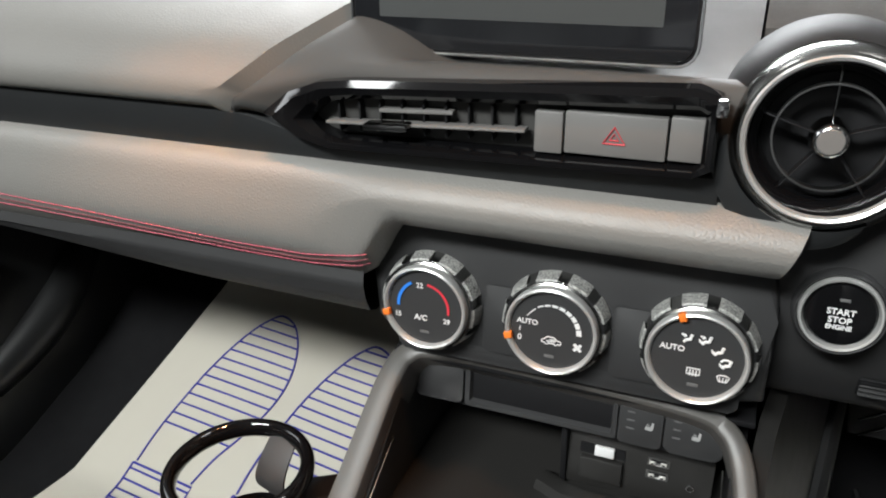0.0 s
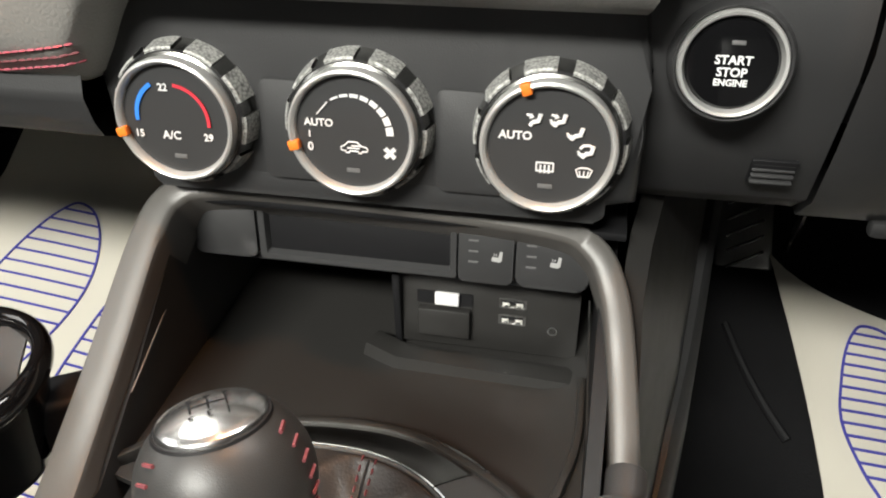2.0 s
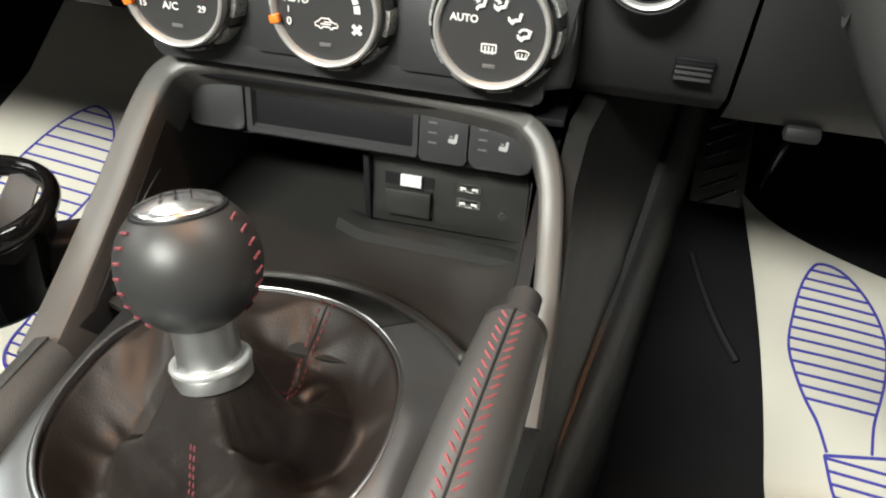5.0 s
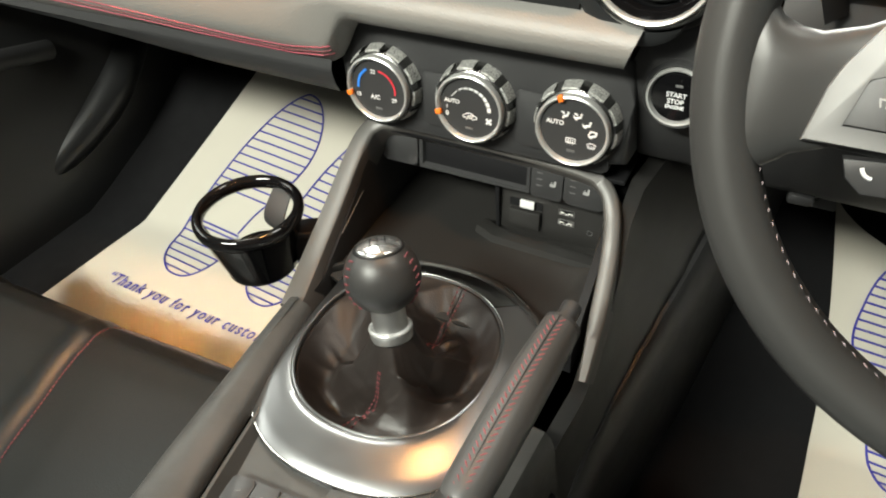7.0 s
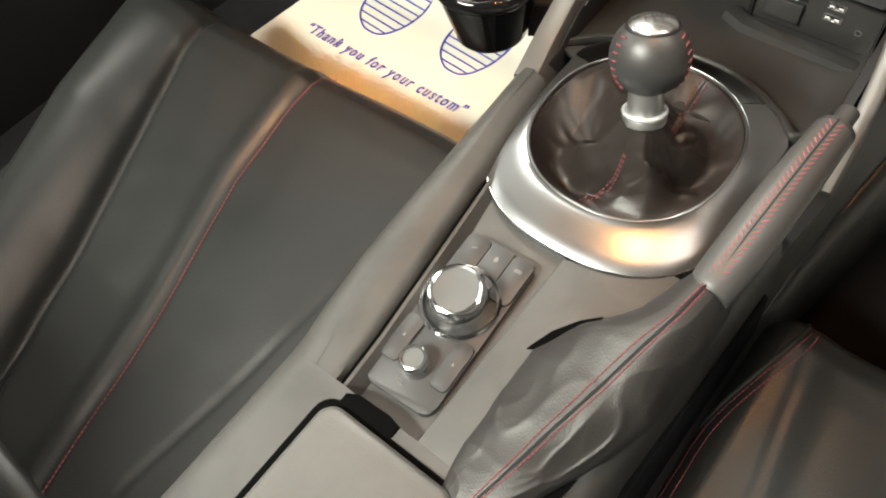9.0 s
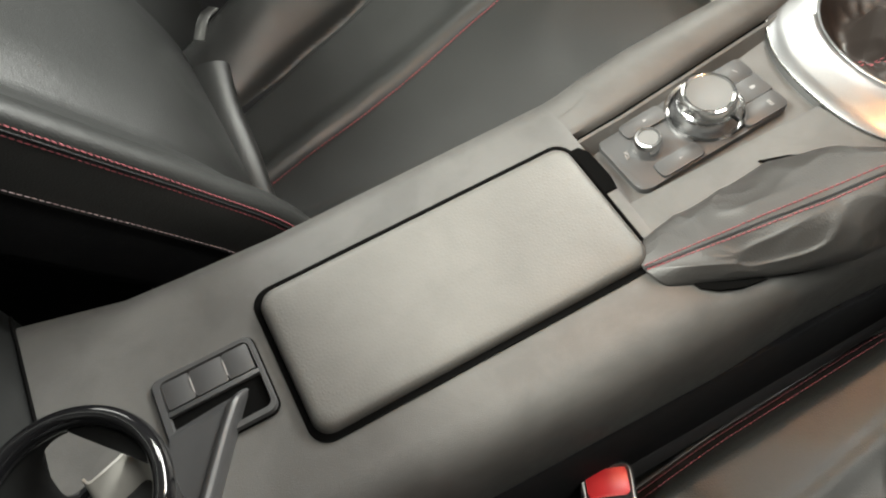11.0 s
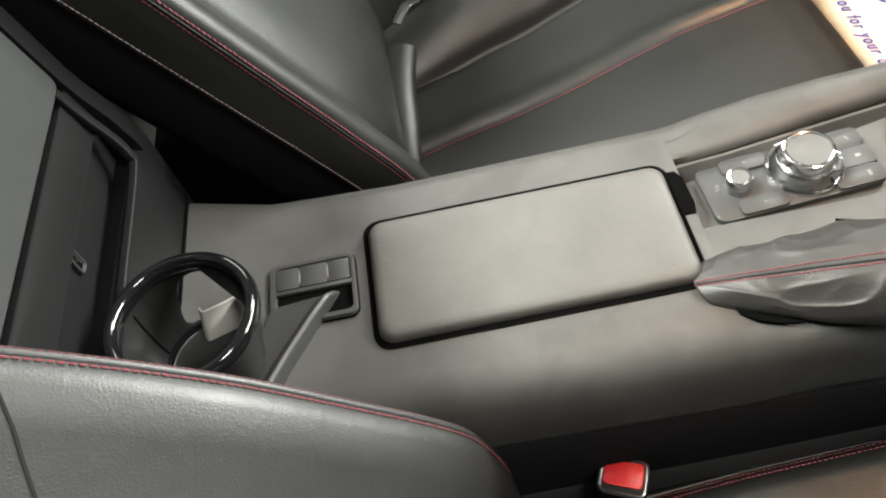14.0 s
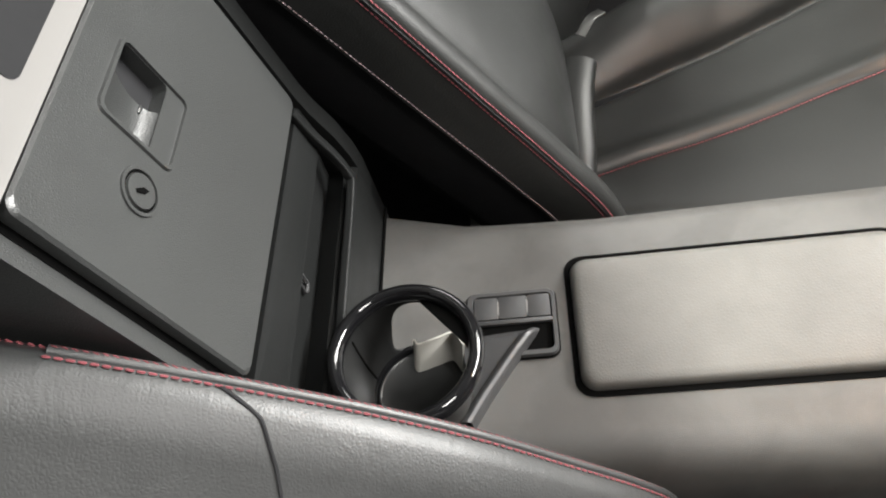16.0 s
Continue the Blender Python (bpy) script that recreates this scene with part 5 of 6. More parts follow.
cup1 = cup_holder(-0.1502, -0.0682, 0.5135, "glossy black cup holder on the passenger side of the console", ((-150, 30),))
rows = []
for k in range(13):
    f = k / 12
    t = radians(78)
    reach, half = 0.0395 - 0.019 * math.sin(f * math.pi * 0.62) ** 1.2, 0.0105 + 0.003 * f
    rows.append([(-0.1502 + (reach + q) * math.cos(t) - s * half * math.sin(t), -0.0682 + (reach + q) * math.sin(t) + s * half * math.cos(t), 0.5095 - 0.036 * f) for s, q in ((-1, 0), (0, -0.0015), (1, 0), (1, 0.0016), (0, 0.0001), (-1, 0.0016))])
part("spring_clip", loft(rows, True), BUTTON, cup1, "dark sprung clip", sharp=50)
part("arm", sweep([(-0.122, -0.052, 0.472), (-0.10, -0.036, 0.470), (-0.084, -0.026, 0.470)], rounded(-0.012, -0.02, 0.012, 0.016, 0.004), up=(0, 0, 1)), BLACK, cup1, "black mounting arm")
cup2 = cup_holder(0.0852, -0.7241, 0.5667, "glossy black cup holder clipped behind the armrest", ())
part("cup_wall", window_wall(0.0852, -0.7241, 0.5667), CUPBLACK, cup2, "black cup wall with a rounded window")
spring_clip(cup2, [(0.0700, -0.6925, 0.540), (0.0610, -0.6990, 0.540), (0.0635, -0.7090, 0.540), (0.0665, -0.7185, 0.540), (0.0668, -0.7215, 0.540), (0.0640, -0.7232, 0.540)], 0.020, (0.0085, -0.0032, 0), CLIPGREY, "pale grey sprung clip")
slit = [(-115, -0.016), (-112, -0.026), (-108.5, -0.040), (-107, -0.052)]
part("wall_slit", sweep([(0.0852 + (cone_r(h) - 0.0026) * math.cos(radians(a)), -0.7241 + (cone_r(h) - 0.0026) * math.sin(radians(a)), 0.5667 + h) for a, h in slit], disc(0.0007, 6)), VOID, cup2, "dark slit in the wall")


def fin(u, v):
    """The mounting plate: u from the slot to the cup's foot, v from its far edge over the rounded ridge."""
    x = 0.0262 + 0.072 * u
    ridge, top = mix([(0.0, -0.6490), (0.08, -0.6520), (0.37, -0.6670), (0.73, -0.6850), (1.0, -0.6970)], u), mix([(0.0, 0.4730), (0.05, 0.4800), (0.12, 0.4845), (0.3, 0.486), (1.0, 0.487)], u)
    far = mix([(0.0, -0.6945), (0.4, -0.706), (1.0, -0.722)], u)
    y, z = mix([(0.0, (far, top - 0.007)), (0.35, (far * 0.45 + ridge * 0.55 - 0.006, top - 0.0058)), (0.5, (ridge - 0.0085, top - 0.0040)), (0.6, (ridge - 0.0060, top - 0.0012)), (0.7, (ridge - 0.0030, top)), (0.8, (ridge - 0.0004, top - 0.0014)), (0.88, (ridge + 0.0006, top - 0.0046)), (1.0, (ridge + 0.0006, 0.4708))], v)
    return (x, y, max(z, 0.4708))


part("arm_plate", sheet(fin, 24, 40, 0.0015), SOFT, cup2, "black mounting plate with a rounded ridge", sharp=70)

# ---- switch plate behind the lid ----
plate = thing("switch_plate", "small black switch plate with three blank buttons", "switch plate", (0.022, -0.668, 0.472))
part("shadow_gap", prism(rounded(-0.0056, -0.7010, 0.0496, -0.6355, 0.007), 0.0010, 0, pose(0, 0, 0.4712)), VOID, plate, "dark gap round the plate")
part("surround", loft([[(x, y, z) for x, y in loop] for loop, z in ((rounded(-0.0045, -0.700, 0.0485, -0.6365, 0.006), 0.470), (rounded(-0.0045, -0.700, 0.0485, -0.6365, 0.006), 0.4745), (rounded(-0.0038, -0.6993, 0.0478, -0.6372, 0.0055), 0.4755), (rounded(-0.0010, -0.6955, 0.0445, -0.6392, 0.0045), 0.4755), (rounded(-0.0002, -0.6948, 0.0437, -0.6400, 0.004), 0.4722))], True, False), SOFT, plate, "satin black frame")
part("plate_floor", prism(rounded(-0.001, -0.6955, 0.0445, -0.6392, 0.004), 0.001, 0, pose(0, 0, 0.4714)), VOID, plate)
for a, b in ((-0.6943, -0.6776), (-0.6772, -0.6568), (-0.6564, -0.6404)):
    part("button", prism(rounded(0.0004, a, 0.0180, b, 0.0012), 0.0030, 0.0006, pose(0, 0, 0.4722)), BUTTON, plate)
for y in (-0.6774, -0.6566):
    part("tick", rbox(0.0105, 0.0009, 0.0006, 0, pose(0.0096, y, 0.4754)), GREY, plate)
part("slot_edge", rbox(0.0036, 0.0565, 0.004, 0.001, pose(0.0206, -0.6673, 0.4736)), SOFT, plate)

# ---- storage box behind the console ----
box = thing("storage_box", "black lockable storage box between the seat backs", "storage box", (0.027, -0.85, 0.47))
MB = facing_front(0.0285, -0.792, 0.62, 12.5)
part("body", loft([[MB @ Vector((x, y, z)) for x, y in rounded(-0.106, -0.03, 0.106, 0.215, 0.012)] for z in (-0.12, -0.006)], True), BOXTRIM, box, "black plastic body")
door = part("door", holed(rounded(-0.0945, 0.0, 0.1, 0.1495, 0.006), rounded(-0.0245, 0.098, 0.0165, 0.128, 0.003), 0.004, -0.004, -0.0055, MB), BOXTRIM, box, "black textured door")
part("door_gap", prism(rounded(-0.0975, -0.0062, 0.1035, 0.152, 0.007), 0.0014, 0, MB @ pose(0, 0, -0.0068)), VOID, box)
part("box_top", prism(rounded(-0.108, 0.1525, 0.108, 0.22, 0.006), 0.012, 0.004, MB @ pose(0, 0, -0.006), 3), GREY, box, "pale grey top edge")
part("top_panel", prism(rounded(-0.05, 0.1645, 0.104, 0.216, 0.006), 0.001, 0, MB @ pose(0, 0, 0.0055)), BLACK, box, "dark panel over the door")
MLAT = MB @ pose(-0.004, 0.1065, 0.0045)
part("latch_frame", loft([[MLAT @ Vector((x, y, z)) for x, y in loop] for loop, z in ((rounded(-0.0235, -0.0245, 0.0235, 0.0245, 0.005), -0.001), (rounded(-0.0228, -0.0238, 0.0228, 0.0238, 0.005), 0.0010), (rounded(-0.0210, -0.0220, 0.0210, 0.0220, 0.004), 0.0010), (rounded(-0.0205, -0.0215, 0.0205, 0.0215, 0.003), -0.002))], True, False), BOXTRIM, door, "latch frame")
part("latch_bowl", prism(rounded(-0.0210, -0.0090, 0.0210, 0.0220, 0.003), 0.0005, 0, MLAT @ pose(0, 0, -0.0098)), BLACK, door, "dark finger bowl")
# the light on this inner wall is put into its pale colour
part("lit_latch_chamfer", prism([(-0.0205, -0.0213), (0.0205, -0.0213), (0.0205, -0.0095), (-0.0205, -0.0095)], 0.0012, 0.0004, MLAT @ pose(0, 0, -0.0006, 8, 0, 0)), CLIPGREY, door, "chamfer under the latch, coloured pale as lit")
part("latch_lever", loft([[MLAT @ Vector((x, y, z)) for x in (-0.0200, -0.018, 0.001, 0.003)] for y, z in ((0.0212, -0.0010), (0.014, -0.0040), (0.006, -0.0060), (-0.002, -0.0062), (-0.006, -0.0045), (-0.0083, -0.0012))], False), BOXTRIM, door, "satin latch lever")
# a bright bar paints the glint in the bowl
part("latch_glint", rbox(0.0045, 0.0016, 0.0008, 0.0003, MLAT @ pose(0.0005, -0.0015, -0.0055)), SATIN, door)
lock = part("lock", lathe([(0.0118, -0.0004), (0.0116, 0.0010), (0.0100, 0.0010), (0.0098, -0.0002), (0.0086, -0.0002), (0.0082, 0.0012), (0, 0.0014)], 40, MB @ pose(-0.0475, 0.0963, 0.0042)), BOXTRIM, door, "round key lock")
part("lock_groove", lathe([(0.0098, 0.0001), (0.0086, 0.0001)], 40, MB @ pose(-0.0475, 0.0963, 0.0042)), VOID, door)
part("keyhole", prism([(-0.004, -0.0012), (0.001, -0.0016), (0.004, 0), (0.001, 0.0016), (-0.004, 0.0006)], 0.0006, 0, MB @ pose(-0.0475, 0.0963, 0.0054, 0, 0, -60)), VOID, lock)
# the strip, pocket and sill below the door, their shade put into the colour
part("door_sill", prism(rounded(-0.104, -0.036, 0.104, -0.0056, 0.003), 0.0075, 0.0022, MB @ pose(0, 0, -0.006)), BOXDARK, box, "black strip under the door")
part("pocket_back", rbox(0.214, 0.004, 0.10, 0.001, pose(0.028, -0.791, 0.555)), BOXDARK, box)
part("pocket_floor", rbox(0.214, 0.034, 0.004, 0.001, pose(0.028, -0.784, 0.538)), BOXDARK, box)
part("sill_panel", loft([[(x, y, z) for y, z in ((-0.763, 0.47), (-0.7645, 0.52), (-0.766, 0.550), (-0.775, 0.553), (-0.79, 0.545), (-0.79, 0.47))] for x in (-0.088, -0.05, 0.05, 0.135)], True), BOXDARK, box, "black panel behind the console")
part("foot_gap", sweep([(-0.086, -0.7622, 0.4843), (0.02, -0.7622, 0.4852), (0.126, -0.7622, 0.4843)], disc(0.0013, 8)), VOID, box, "dark gap where the box meets the console")
flank = [(-0.763, 0.470), (-0.7645, 0.520), (-0.7655, 0.545), (-0.768, 0.562), (-0.774, 0.584), (-0.783, 0.606)] + [tuple((MB @ Vector((0, y, 0.0045))).yz) for y in (0.0, 0.05, 0.10, 0.149)] + [(-0.93, 0.76), (-0.93, 0.47)]
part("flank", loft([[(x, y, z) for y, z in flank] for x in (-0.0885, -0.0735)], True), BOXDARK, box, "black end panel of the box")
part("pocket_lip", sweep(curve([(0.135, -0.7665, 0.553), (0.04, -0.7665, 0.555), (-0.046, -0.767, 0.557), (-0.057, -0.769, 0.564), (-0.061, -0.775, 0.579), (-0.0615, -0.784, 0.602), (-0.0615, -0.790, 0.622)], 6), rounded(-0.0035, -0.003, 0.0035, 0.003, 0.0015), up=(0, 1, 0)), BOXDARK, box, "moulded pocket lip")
MS = facing_front(0.037, -0.7872, 0.574, 0)
stud = part("stud", loft([[MS @ Vector((x, y, z)) for x, y in rounded(-0.0045 + q, -0.0085 + q, 0.0045 - q, 0.0085 - q, 0.0028 - q * 0.5, 4)] for q, z in ((0, -0.001), (0, 0.0012), (0.0006, 0.0018), (0.0012, 0.0016), (0.0016, 0.0004))], True), SOFT, box, "small slotted catch")
part("stud_slot", rbox(0.0036, 0.0115, 0.0006, 0.0002, MS @ pose(0, 0, 0.0006)), VOID, stud)
# a small chrome bar paints the glint on the catch
part("stud_glint", rbox(0.0012, 0.0045, 0.0008, 0.0002, MS @ pose(-0.0004, 0.0012, 0.0012, 0, 0, 12)), CHROME, stud)


# ---- seats ----
def mirror(x, side):
    return 0.027 + side * (x - 0.027)


def cushion_z(x, y, worn=0.0):
    """Height of the passenger cushion; the driver's is its mirror, worn and with a deeper side roll."""
    z = mix([(-0.62, 0.292), (-0.42, 0.306), (-0.27, 0.326), (-0.17, 0.343), (-0.14, 0.344), (-0.122, 0.336), (-0.106, 0.315), (-0.10, 0.27)], y)
    seam = mix([(-0.60, -0.253), (-0.42, -0.292), (-0.27, -0.332), (-0.12, -0.344)], y)
    crease = mix([(-0.60, -0.352), (-0.51, -0.386), (-0.37, -0.436), (-0.28, -0.470), (-0.186, -0.503), (-0.12, -0.520)], y)
    fold = mix([(-0.60, -0.198), (-0.52, -0.189), (-0.40, -0.171), (-0.26, -0.154), (-0.15, -0.138), (-0.12, -0.136)], y)
    inner = max(0.0, x - seam)
    z += 0.010 * math.sin(min(1.0, inner / 0.16) * math.pi / 2)
    z -= 0.045 * ease(-0.125, -0.088, x)
    out = max(0.0, crease - x)
    roll = mix([(-0.62, 0.030), (-0.5, 0.050), (-0.3, 0.045), (-0.13, 0.015)], y)
    z += roll * math.sin(min(1.0, out / 0.075) * math.pi / 2) - 0.07 * ease(0.085, 0.15, out)
    if worn:
        z += 0.006 * ease(fold - 0.030, fold + 0.001, x) - 0.0014 * math.exp(-((x - fold) / 0.0035) ** 2)
    else:
        z += 0.0022 * math.exp(-((x - fold - 0.030) / 0.020) ** 2) - 0.0020 * math.exp(-((x - fold) / 0.0045) ** 2)
    z += 0.0045 * math.exp(-((x - seam + 0.014) / 0.012) ** 2)
    z -= 0.003 * math.exp(-((x - seam) / 0.005) ** 2) + 0.008 * math.exp(-((x - crease) / 0.007) ** 2)
    z += 0.0015 * noise.noise(Vector((x * 18, y * 18, 3)))
    if worn:
        # soft wrinkles towards the backrest
        z -= 0.0018 * math.exp(-((x + 0.1705 - 0.83 * (y + 0.28)) / 0.004) ** 2) * ease(-0.37, -0.34, y) * ease(-0.27, -0.30, y)
        ridge = (1 - abs(noise.noise(Vector((x * 9 + y * 11, y * 5 - x * 6, 1.0))))) ** 3
        z += worn * (ridge - 0.3) * ease(-0.26, -0.42, y) * ease(-0.40, -0.33, x) * ease(-0.11, -0.15, x)
    return z


def seat(name, label, side, edge, shift):
    worn = 0.0042 if side < 0 else 0.0
    s = thing(name, label, "car seat", (mirror(-0.345, side), -0.4, 0.2))
    part("cushion", sheet(lambda u, v: (mirror(-0.605 + 0.52 * u, side), -0.72 + 0.627 * v, cushion_z(-0.605 + 0.52 * u, -0.72 + 0.627 * v, worn)), 190, 150), LEATHER, s, "black leather cushion", sharp=180)
    part("cushion_base", rbox(0.48, 0.48, 0.10, 0.02, pose(mirror(-0.345, side), -0.36, 0.242)), BLACK, s)
    line = [(mix([(-0.60, -0.253), (-0.42, -0.292), (-0.27, -0.332), (-0.12, -0.344)], y) + 0.006, y) for y in (-0.60 + 0.49 * k / 60 for k in range(61))]
    part("stitching", stitches([(mirror(x, side), y, cushion_z(x, y, worn) + 0.0008) for x, y in line], 0.0046, 0.0038, 0.0009), RED, s, "red thread")
    edge_line = [(-0.103 - 0.03 * ease(-0.24, -0.12, y) - 0.008 * ease(-0.36, -0.5, y), y) for y in (-0.455 + 0.35 * k / 50 for k in range(51))]
    for d in (0.0, -0.006):
        part("stitching", stitches([(mirror(x + d, side), y, cushion_z(x + d, y, worn) + 0.0006) for x, y in edge_line], 0.0042, 0.0032, 0.00055), RED, s, "red thread")
    part("piping", sweep([(mirror(x + 0.004, side), y, cushion_z(x + 0.004, y, worn)) for x, y in edge_line], disc(0.0022, 8)), LEATHER, s)
    # backrest: edge is the bolster's crest, from the seat upwards, as (y, z)
    rows, shell = [], []
    path = curve([(0, y, z) for y, z in edge], 5)
    for i, p in enumerate(path):
        d = (path[min(i + 1, len(path) - 1)] - path[max(i - 1, 0)]).normalized()
        back = Vector((0, -d.z, d.y))
        h = (p.z - 0.25) / 0.6
        prof = [(-0.100 , 0.050), (-0.098, 0.026), (-0.100, 0.006), (-0.106, 0.0005), (-0.118, 0.001), (-0.135, 0.012), (-0.165, 0.030), (-0.198, 0.046), (-0.207, 0.0505), (-0.212, 0.054), (-0.217, 0.050), (-0.27, 0.046), (-0.345, 0.045), (-0.40, 0.046), (-0.452, 0.050), (-0.458, 0.053), (-0.464, 0.050), (-0.50, 0.030), (-0.55, 0.008), (-0.575, 0.0), (-0.592, 0.01), (-0.595, 0.05)]
        rows.append([(mirror(x, side) + shift, p.y + back.y * q, p.z + back.z * q) for x, q in prof])
        shell.append([(mirror(x, side) + shift, p.y + back.y * q, p.z + back.z * q) for x, q in ((-0.106, 0.046), (-0.108, 0.10), (-0.13, 0.125), (-0.345, 0.13), (-0.56, 0.125), (-0.59, 0.10), (-0.59, 0.046))])
    part("backrest", loft(rows, False), BOLSTER if side < 0 else LEATHER, s, "black leather backrest with side bolsters", sharp=180)
    part("back_shell", loft(shell, False), CARPET, s, "black back shell")
    for q, thread in ((0.0065, RED), (0.0125, RED), (0.047, PALE)):
        pts = []
        for i, p in enumerate(path):
            d = (path[min(i + 1, len(path) - 1)] - path[max(i - 1, 0)]).normalized()
            back = Vector((0, -d.z, d.y))
            pts.append(Vector((mirror(mix([(0.0005, -0.106), (0.006, -0.100), (0.026, -0.098), (0.05, -0.100)], q) + 0.0006, side) + shift, p.y + back.y * q, p.z + back.z * q)))
        part("stitching", stitches(pts, 0.0042, 0.0033, 0.0006 if q < 0.04 else 0.0005, 0.3 if q < 0.01 else 0.0), thread, s, "red thread" if q < 0.04 else "pale thread")
        if q > 0.01 and q < 0.02:
            part("seam", sweep([p + Vector((0, 0.0025, 0.0016)) for p in pts], disc(0.0009, 6), up=(1, 0, 0)), BLACK, s)
    return s, rows


PASS_EDGE = [(-0.545, 0.27), (-0.555, 0.35), (-0.578, 0.43), (-0.620, 0.505), (-0.660, 0.570), (-0.720, 0.668), (-0.775, 0.76), (-0.81, 0.84), (-0.83, 0.90)]
DRIV_EDGE = [(-0.546, 0.24), (-0.550, 0.31), (-0.556, 0.380), (-0.572, 0.447), (-0.597, 0.487), (-0.638, 0.534), (-0.678, 0.578), (-0.718, 0.614), (-0.758, 0.645), (-0.80, 0.675), (-0.87, 0.720)]
seat_p, _ = seat("passenger_seat", "black leather passenger seat with red stitching", 1, PASS_EDGE, 0.0)
seat_d, back_rows = seat("driver_seat", "black leather driver seat with red stitching", -1, DRIV_EDGE, -0.014)


def on_back(i, j):
    """A place on the driver's backrest between its rows."""
    a, b = int(i), int(j)
    rows = [Vector(back_rows[a + p][b]).lerp(Vector(back_rows[a + p][b + 1]), j - b) for p in (0, 1)]
    return rows[0].lerp(rows[1], i - a) + Vector((0, 0.0003, 0.0002))


for line in (((43.2, 3.0), (42.2, 3.4), (41, 4.0), (39.6, 5.1), (38.2, 5.9), (37.2, 6.4), (36.8, 6.75)), ((46.5, 6.3), (43.3, 6.45), (37.5, 6.72), (30.3, 7.0), (22.7, 7.2), (17, 7.3), (13, 7.2), (9.5, 6.9))):
    pts = [on_back(*p) for p in curve([(i, j, 0) for i, j in line], 6) for p in [(p.x, p.y)]]
    part("seam", sweep(pts, disc(0.0009, 6), up=(0, 1, 0)), BLACK, seat_d, "dark sewn seam")
crest = [on_back(i / 2, 2.35) for i in range(20, 97)]
part("piping", sweep(crest, disc(0.0030, 10), up=(0, 1, 0)), BOLSTER, seat_d, "rolled leather piping")
part("stitching", stitches([p + Vector((-0.0012, 0.0008, 0.0030)) for p in crest], 0.0040, 0.0030, 0.00035, 0.3), RED, seat_d, "red thread")
part("stitching", stitches([on_back(i / 2, 3.04) + Vector((0, 0.0003, 0.0004)) for i in range(20, 97)], 0.0046, 0.0038, 0.0006), RED, seat_d, "red thread")
part("strap_loop", sweep(curve([(0.1395, -0.352, 0.330), (0.1395, -0.335, 0.346), (0.1405, -0.300, 0.354), (0.1420, -0.266, 0.362), (0.1445, -0.256, 0.356), (0.1450, -0.272, 0.346)], 6), rounded(-0.0022, -0.0012, 0.0022, 0.0012, 0.0006, 2)), BLACK, seat_d, "black strap loop beside the cushion")
# the padded foot of the passenger backrest and the metal belt guide beside it
roll = curve([(-0.400, -0.585, 0.325), (-0.345, -0.594, 0.321), (-0.28, -0.598, 0.310), (-0.23, -0.598, 0.297), (-0.19, -0.594, 0.282)], 6)
part("lower_roll", sweep(roll, [(0.022 * math.cos(t), 0.012 * math.sin(t)) for t in (2 * math.pi * k / 20 for k in range(20))], sizes=[1.0 - 0.5 * ease(0.4, 1.0, k / (len(roll) - 1)) for k in range(len(roll))]), LEATHER, seat_p, "padded foot of the backrest")
part("belt_guide", sweep(curve([(-0.440, -0.552, 0.362), (-0.426, -0.566, 0.366), (-0.408, -0.580, 0.358)], 5), rounded(-0.006, -0.0012, 0.006, 0.0012, 0.0008, 2)), SATIN, seat_p, "metal belt guide")


# ---- belt buckle ----
buckle = thing("belt_buckle", "black seat-belt buckle with a red push button", "belt buckle", (0.15, -0.475, 0.25))
az = Vector((0.12, -0.10, 1)).normalized()
ax = Vector((0.39, 0.92, 0))
ax = (ax - az * ax.dot(az)).normalized()
ay = az.cross(ax)
MBK = Matrix(((ax.x, ay.x, az.x, 0.1535), (ax.y, ay.y, az.y, -0.4725), (ax.z, ay.z, az.z, 0.340), (0, 0, 0, 1)))
part("body", prism(rounded(-0.0185, -0.0145, 0.0185, 0.0145, 0.005), 0.09, 0.003, MBK @ pose(0, 0, -0.089)), BLACK, buckle, "black plastic body")
part("rim", sweep([MBK @ Vector((x, y, 0.0006)) for x, y in rounded(-0.0165, -0.0125, 0.0165, 0.0125, 0.004)], disc(0.0011, 6), up=(0, 0.3, 1), closed=True), SATIN, buckle)
part("push_button", prism(rounded(-0.0145, -0.0075, 0.0145, 0.0110, 0.003), 0.0035, 0.0012, MBK), BUCKLERED, buckle, "red push button")
part("slot", rbox(0.024, 0.003, 0.001, 0.0002, MBK @ pose(0, -0.0098, 0.0004)), DARKMETAL, buckle)
part("stalk", sweep([(0.152, -0.47, 0.27), (0.150, -0.47, 0.21)], rounded(-0.01, -0.004, 0.01, 0.004, 0.002), up=(0, 1, 0)), BLACK, buckle)

# ---- steering wheel ----
wheel = thing("steering_wheel", "black leather steering wheel with silver spokes and buttons", "steering wheel", (0.365, -0.095, 0.74))
MW = facing(0.365, -0.095, 0.74, 24)
ring = [MW @ Vector((0.1635 * math.cos(2 * math.pi * k / 96), 0.1635 * math.sin(2 * math.pi * k / 96), 0)) for k in range(96)]
out = MW.to_3x3() @ Vector((0, 0, 1))
part("rim", sweep(ring, [(0.0145 * math.cos(t), 0.0175 * math.sin(t)) for t in (2 * math.pi * k / 20 for k in range(20))], up=out, closed=True), RIMLEATHER, wheel, "black leather rim")
inner_ring = [MW @ Vector((0.1500 * math.cos(t), 0.1500 * math.sin(t), 0.004)) for t in (radians(185 + 95 * k / 60) for k in range(61))]
part("stitching", stitches(inner_ring, 0.0062, 0.0035, 0.0009, 0.5), PALE, wheel, "pale thread")
